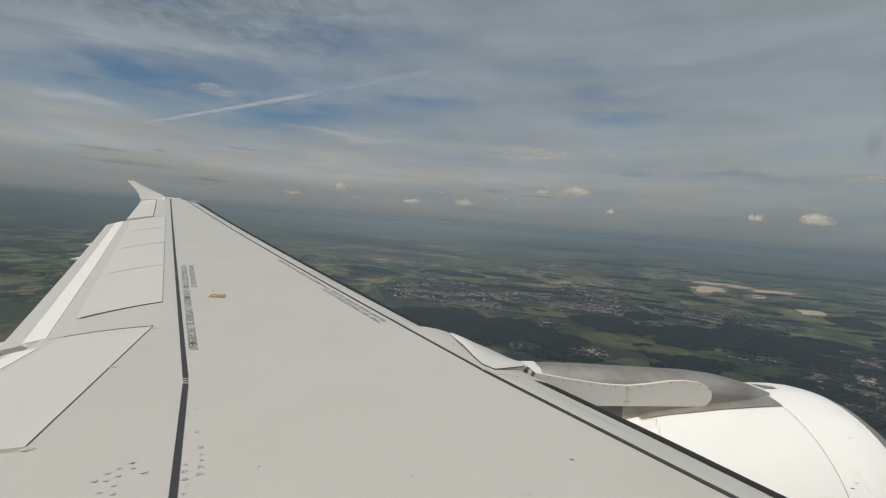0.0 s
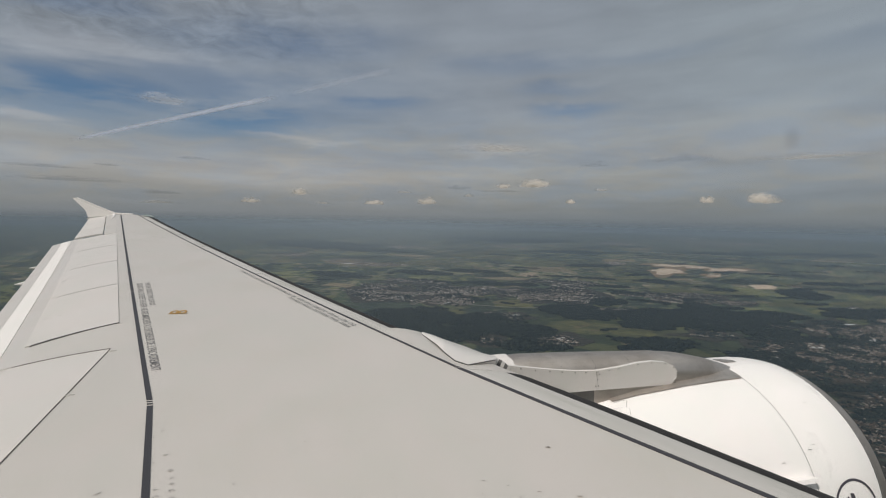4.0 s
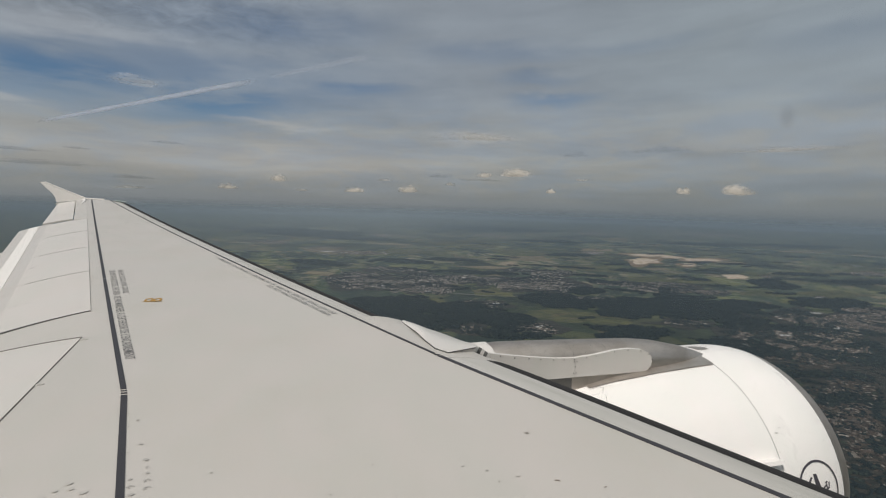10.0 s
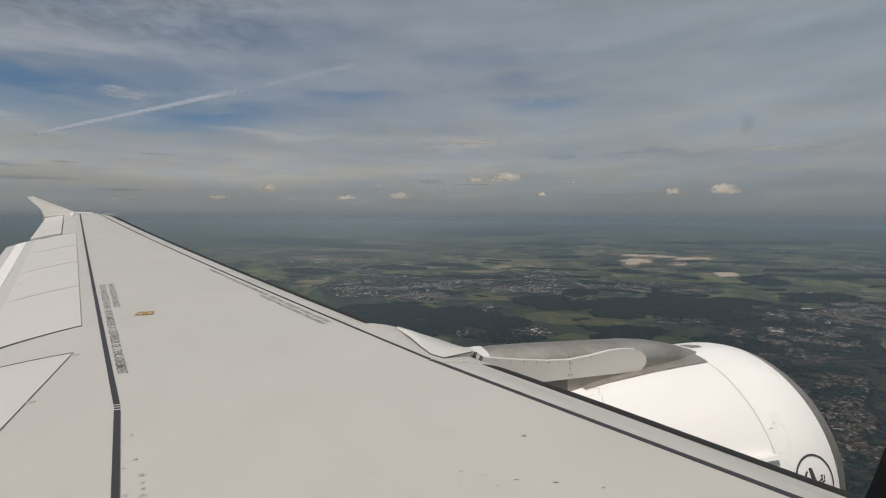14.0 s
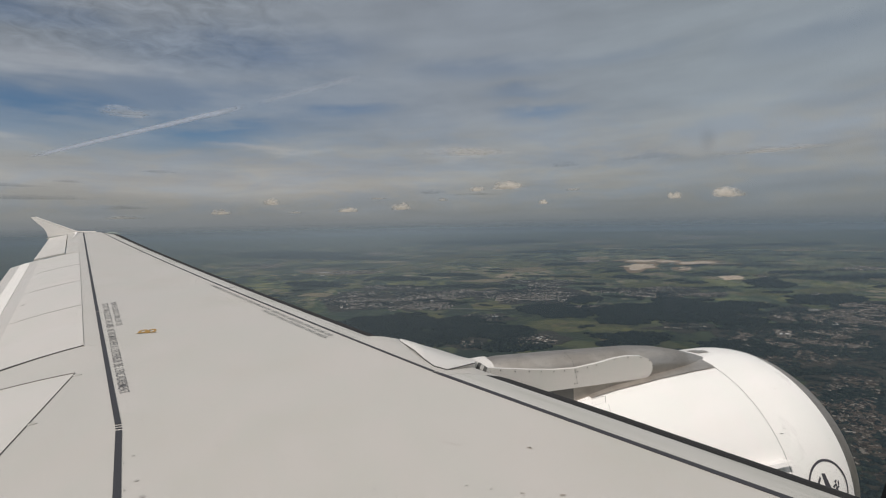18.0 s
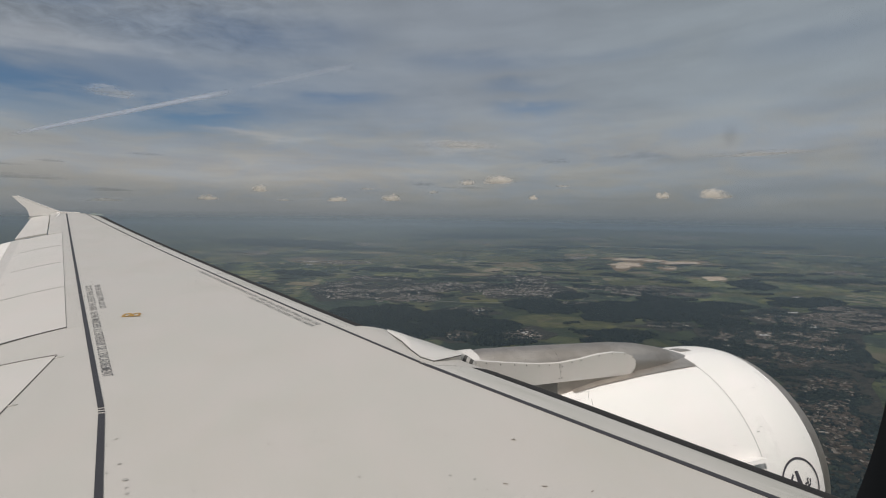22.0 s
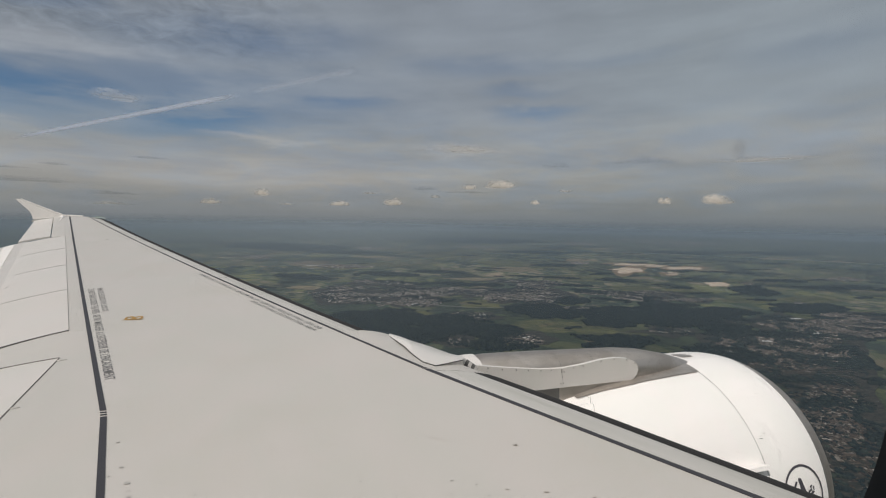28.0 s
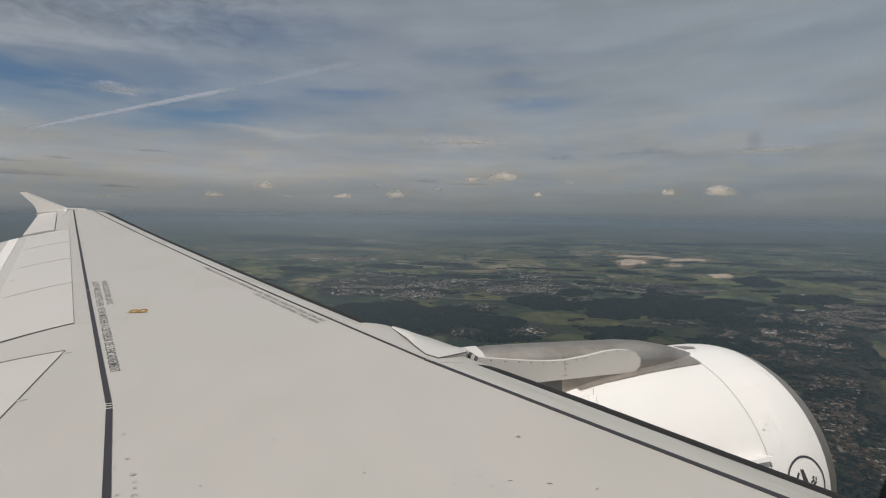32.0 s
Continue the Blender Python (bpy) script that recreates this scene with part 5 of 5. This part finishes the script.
for i, zone in enumerate(GREEN):
    patch("meadow", zone, "meadow", 0.10 + 0.004 * i, "green crop field between woods", "field", i * 0.7)
for i, zone in enumerate(TAN):
    patch("stubble_field", zone, "stubble", 0.16 + 0.003 * i, "tan stubble field", "field", i * 0.9 + 2)
for i, zone in enumerate(QUARRY[:5]):
    wide = zone[:2] + tuple(1.25 * v for v in zone[2:])
    patch("quarry_spoil", wide, "rim", 0.20 + 0.004 * i, "brown bare spoil round a quarry", "quarry", i * 1.7 + 4, 0.9)
for i, zone in enumerate(TOWN + HAMLET + SUBURB + VALLEY):
    patch("gardens", zone[:2] + tuple((1.35 if i >= len(TOWN) else 1.0) * v for v in zone[2:]), "gardens", 0.29 + 0.010 * i, "dark gardens and grey yards between houses", "gardens", i * 1.1 + 3, 0.45)
for i, zone in enumerate(QUARRY):
    patch("chalk_quarry", zone[:2] + tuple(0.9 * v for v in zone[2:]), "chalk", 0.24 + 0.004 * i, "pale bare chalk quarry floor", "quarry", i * 1.3 + 1, 0.5)
trees(FOREST, 4.2, 1.9, "forest", "dense dark green broadleaf forest", 11)
trees(VALLEY_WOOD, 5.0, 1.8, "valley_wood", "dark green woods along the valley with clearings", 15)
trees(FOREST2, 4.2, 1.9, "wood", "dark green copses and hedgerow trees", 12)
rnd = random.Random(31)
COPSE = []
while len(COPSE) < 240:
    a, d = radians(rnd.uniform(-8, 68)), 330 * 10 ** rnd.random()
    w, turned = rnd.uniform(10, 34) * (d / 700) ** 0.5, rnd.uniform(-0.9, 0.3)
    t = w * rnd.uniform(0.12, 0.5)
    COPSE.append((d * math.sin(a), d * math.cos(a), w * math.cos(turned), w * math.sin(turned), -t * math.sin(turned), t * math.cos(turned)))
trees(COPSE, 4.6, 1.7, "hedgerow_trees", "scattered dark copses and hedgerows between the fields", 14)
trees(TOWN + HAMLET, 12.0, 1.5, "garden_trees", "dark garden trees among the houses", 13, "grove")
trees([z[:2] + tuple(1.3 * v for v in z[2:]) for z in SUBURB + VALLEY], 6.0, 1.5, "suburb_trees", "dark belts of trees between the houses of the suburb", 16, "grove", True)
houses(TOWN, 4.4, 1.6, "town_houses", "dense town of small houses with tiled roofs", 21, loose=0.22)
houses(HAMLET, 5.0, 1.5, "hamlet_houses", "hamlets of small pale houses among trees", 24, loose=0.25)
houses(SUBURB, 2.9, 1.5, "suburb_houses", "loose suburb of small pale houses between belts of trees", 22, "villa", gathered=True)
houses(VALLEY, 3.6, 1.4, "valley_houses", "small brown-roofed houses among trees in the valley", 25, "cottage", gathered=True)
houses(FARTOWN, 16.0, 2.2, "village_houses", "distant villages of pale houses", 23, loose=0.30)


def shed(x, y, w, l, turn):
    ob = thing("warehouse", "long low warehouse with a pale sheet roof", "warehouse", "warehouses", at=pose(x, y, 0, 0, 0, turn))
    bm = bmesh.new()
    bmesh.ops.create_cube(bm, size=1.0, matrix=Matrix.Translation((0, 0, 0.45)) @ Matrix.Diagonal((l, w, 0.9, 1)))
    part("walls", bm, LAND["lane"], ob, smooth=False)
    rows = [[(px, -w * 0.52, 0.9), (px, 0, 1.25), (px, w * 0.52, 0.9)] for px in (-l * 0.51, l * 0.51)]
    part("roof", slab(rows, 0.06), LAND["shed"], ob, smooth=False)


for x, y, w, l, a in ((74, 1215, 12, 30, -22), (66, 1150, 6, 14, 10), (-60, 1500, 9, 30, -20), (30, 1290, 8, 24, -15), (1540, 2210, 14, 50, -25), (470, 350, 5, 10, -20), (395, 330, 5, 12, -18), (560, 360, 5, 12, 15),
                      (176, 640, 4, 11, 30), (620, 425, 4, 12, -20), (748, 508, 4, 9, -25), (205, 700, 4, 14, 40), (120, 700, 4, 12, -30), (240, 545, 3, 9, -15), (880, 1000, 4, 16, 60), (238, 430, 3, 10, 15)):
    shed(x, y, w, l, a)


def lane(x0, y0, x1, y1, width, bow):
    rows = []
    n = Vector((y1 - y0, x0 - x1, 0)).normalized()
    for u in steps(0, 1, 24):
        off = bow * math.sin(math.pi * u) + 6 * noise.noise((u * 4, x0 * 0.1, 0))
        c = Vector((x0 + (x1 - x0) * u, y0 + (y1 - y0) * u, 0)) + n * off
        rows.append([tuple(c + n * width + Vector((0, 0, 0.52))), tuple(c - n * width + Vector((0, 0, 0.52)))])
    tagged(part("road", slab(rows, 0.5), LAND["lane"], None, smooth=False), "pale country road", "road", kind="structure")


for r in ((170, 640, 400, 560, 0.3, 8), (395, 560, 520, 690, 0.3, -6), (640, 1050, 900, 1240, 0.5, 20), (230, 1000, 560, 1060, 0.4, -20)):
    lane(*r)


# ---- clouds ----
EYE = Vector((0.01, 1.648, H))


def sky_at(az, el, d):
    a, e = radians(az), radians(el)
    return EYE + d * Vector((math.sin(a) * math.cos(e), math.cos(a) * math.cos(e), math.sin(e)))


def soft(colour, dense, lumps):
    """Vapour that thins towards the rim of its own body; the rim is broken by billows."""
    def build(k):
        p = spot(k)
        r = k.n("ShaderNodeObjectInfo").outputs["Random"]
        seed = k.n("ShaderNodeCombineXYZ", inp={0: k.m("MULTIPLY", r, 40.0), 1: 0.0, 2: k.m("MULTIPLY", r, 17.0)}).outputs[0]
        q = k.n("ShaderNodeVectorMath", op="ADD", inp={0: p, 1: seed}).outputs[0]
        x, y, z = k.n("ShaderNodeSeparateXYZ", inp={0: p}).outputs
        n1 = k.noise(k.n("ShaderNodeMapping", inp={"Vector": q, "Scale": (1.5, 0.6, 1.1)}).outputs[0], lumps, 5, 0.62)
        low = k.m("MULTIPLY", k.m("MINIMUM", z, 0.0), 4.2)
        v = k.m("ADD", k.m("MAXIMUM", z, 0.0), low)
        d = k.m("SQRT", k.m("ADD", k.m("MULTIPLY", x, x), k.m("MULTIPLY", v, v)))
        rim = k.m("ADD", d, k.m("MULTIPLY", k.m("SUBTRACT", n1, 0.5), 1.9))
        fac = k.m("MULTIPLY", k.m("MULTIPLY", k.band(rim, 0.88, 0.12), k.band(d, 0.95, 0.70)), dense)
        # shade of the cloud's underside put into its colour, darker below
        under = k.band(k.m("ADD", z, k.m("MULTIPLY", k.m("SUBTRACT", n1, 0.5), 0.8)), -0.5, 0.25)
        c = k.mix(under, tuple(0.78 * v for v in colour), colour)
        body = k.n("ShaderNodeAddShader", inp={0: k.n("ShaderNodeBsdfDiffuse", inp={0: c}).outputs[0], 1: k.n("ShaderNodeBsdfTranslucent", inp={0: c}).outputs[0]}).outputs[0]
        return k.n("ShaderNodeMixShader", inp={0: fac, 1: k.n("ShaderNodeBsdfTransparent").outputs[0], 2: body}).outputs[0]
    return build


PUFF = material("sunlit cumulus vapour", soft((0.50, 0.45, 0.40), 0.80, 1.2))
PALE = material("faint pale vapour", soft((0.42, 0.39, 0.35), 0.34, 1.2))
FLEECE = material("thin white vapour", soft((0.58, 0.56, 0.56), 0.34, 1.6))
SCUD = material("grey cloud scraps", soft((0.15, 0.165, 0.185), 0.14, 1.6))


def streak_ice(k):
    """A soft streak: thins out across its width and towards both ends."""
    p = spot(k)
    x, y, z = k.n("ShaderNodeSeparateXYZ", inp={0: p}).outputs
    n1 = k.noise(k.n("ShaderNodeMapping", inp={"Vector": p, "Scale": (6.0, 0.3, 0.4)}).outputs[0], 1.0, 4, 0.6)
    half = k.m("MULTIPLY", k.m("ADD", 0.45, k.m("MULTIPLY", x, 0.4)), k.m("ADD", 0.6, k.m("MULTIPLY", n1, 0.7)))
    across = k.band(k.m("DIVIDE", k.m("ABSOLUTE", z), half), 1.15, 0.1)
    along = k.m("MULTIPLY", k.band(x, 0.0, 0.12), k.band(x, 1.0, 0.80))
    fac = k.m("MULTIPLY", k.m("MULTIPLY", across, along), k.m("ADD", 0.55, k.m("MULTIPLY", n1, 0.45)))
    strength = k.n("ShaderNodeObjectInfo").outputs["Alpha"]
    body = k.n("ShaderNodeAddShader", inp={0: k.n("ShaderNodeBsdfDiffuse", inp={0: (0.56, 0.57, 0.62, 1)}).outputs[0], 1: k.n("ShaderNodeBsdfTranslucent", inp={0: (0.56, 0.57, 0.62, 1)}).outputs[0]}).outputs[0]
    return k.n("ShaderNodeMixShader", inp={0: k.m("MULTIPLY", fac, strength), 1: k.n("ShaderNodeBsdfTransparent").outputs[0], 2: body}).outputs[0]


TRAIL = material("contrail ice", streak_ice)


def cloud(az, el, wide, high, mat, name, label, seed, base):
    """A small cloud: one billowed body with a flatter base, wide across the line of sight."""
    d = 4300
    c = sky_at(az, el, d)
    w, h = d * wide / 843 * 0.66, d * high / 843 * 0.85
    bm = bmesh.new()
    bmesh.ops.create_icosphere(bm, subdivisions=3, radius=1.0)
    for v in bm.verts:
        v.co *= 1 + 0.16 * noise.noise(v.co * 1.3 + Vector((seed, 0, 0)))
        if v.co.z < 0:
            v.co.z *= base
        v.co *= 1.05
    ob = part(name, bm, mat, None)
    ob.matrix_world = Matrix.Translation(c) @ Matrix.Rotation(-radians(az), 4, "Z") @ Matrix.Diagonal((w, h * 0.8, h, 1))
    tagged(ob, label, "cloud", "clouds over the horizon")


for i, (az, el, w, h) in enumerate(((-7.2, 1.4, 35, 10), (-1.9, 2.5, 27, 12), (6.5, 1.5, 40, 10), (12.8, 1.7, 36, 14), (25.3, 3.9, 62, 15), (21.8, 3.7, 30, 11), (29.6, 2.0, 18, 8), (43.6, 2.2, 24, 12), (48.5, 2.2, 48, 16))):
    cloud(az, el, w * 0.9, h * 1.2, PUFF, "cumulus_cloud", "small sunlit cumulus cloud near the horizon", 5.3 * i, 0.55)
for i, (az, el, w, h) in enumerate(((0.6, 1.4, 28, 7), (10.1, 2.9, 30, 6), (17.8, 2.6, 18, 8), (-16.1, 1.0, 60, 6), (20.5, 8.0, 130, 16), (33.0, 3.4, 26, 6), (52.0, 6.3, 130, 11))):
    cloud(az, el, w, h, PALE, "cloud_wisp", "faint pale cloud wisp near the horizon", 2.9 * i + 1, 0.7)
cloud(-15.5, 11.2, 66, 17, FLEECE, "cloud_wisp", "small white cloud wisp across the blue gap", 4.4, 0.6)
for i, (az, el, w, h) in enumerate(((32.0, 6.2, 50, 10), (41.3, 6.6, 86, 14), (16.6, 3.5, 46, 9), (21.5, 3.2, 80, 6), (-25.1, 4.0, 90, 6), (-20.2, 4.5, 34, 5), (-12.8, 5.7, 46, 5), (-23.0, 2.9, 130, 9), (-15.8, 2.0, 56, 8))):
    cloud(az, el, w, h, SCUD, "cloud_scrap", "thin ragged grey cloud scrap", 3.7 * i, 0.9)


def contrail(a0, e0, a1, e1, width, strength):
    """A long thin body of ice cloud between two places in the sky."""
    d = 4400
    p, q = sky_at(a0, e0, d), sky_at(a1, e1, d)
    along = q - p
    out = ((p + q) / 2 - EYE).normalized()
    up = out.cross(along).normalized() * -1
    out = along.normalized().cross(up)
    w = d / 843 * width * 0.5
    rows = [[(u, 0.12 * math.sin(t), math.cos(t)) for t in steps(0, 2 * math.pi * 11 / 12, 11)] for u in steps(0, 1, 20)]
    ob = part("contrail", loft(rows, True, True), TRAIL, None)
    m = Matrix((along, out * w, up * w)).transposed().to_4x4()
    ob.matrix_world = Matrix.Translation(p) @ m
    ob.color = (1, 1, 1, strength)
    tagged(ob, "long white contrail across the blue gap", "contrail", "contrails")


contrail(-23.2, 6.5, -3.7, 13.1, 12, 0.95)
contrail(-3.0, 13.3, 9.0, 16.8, 16, 0.22)
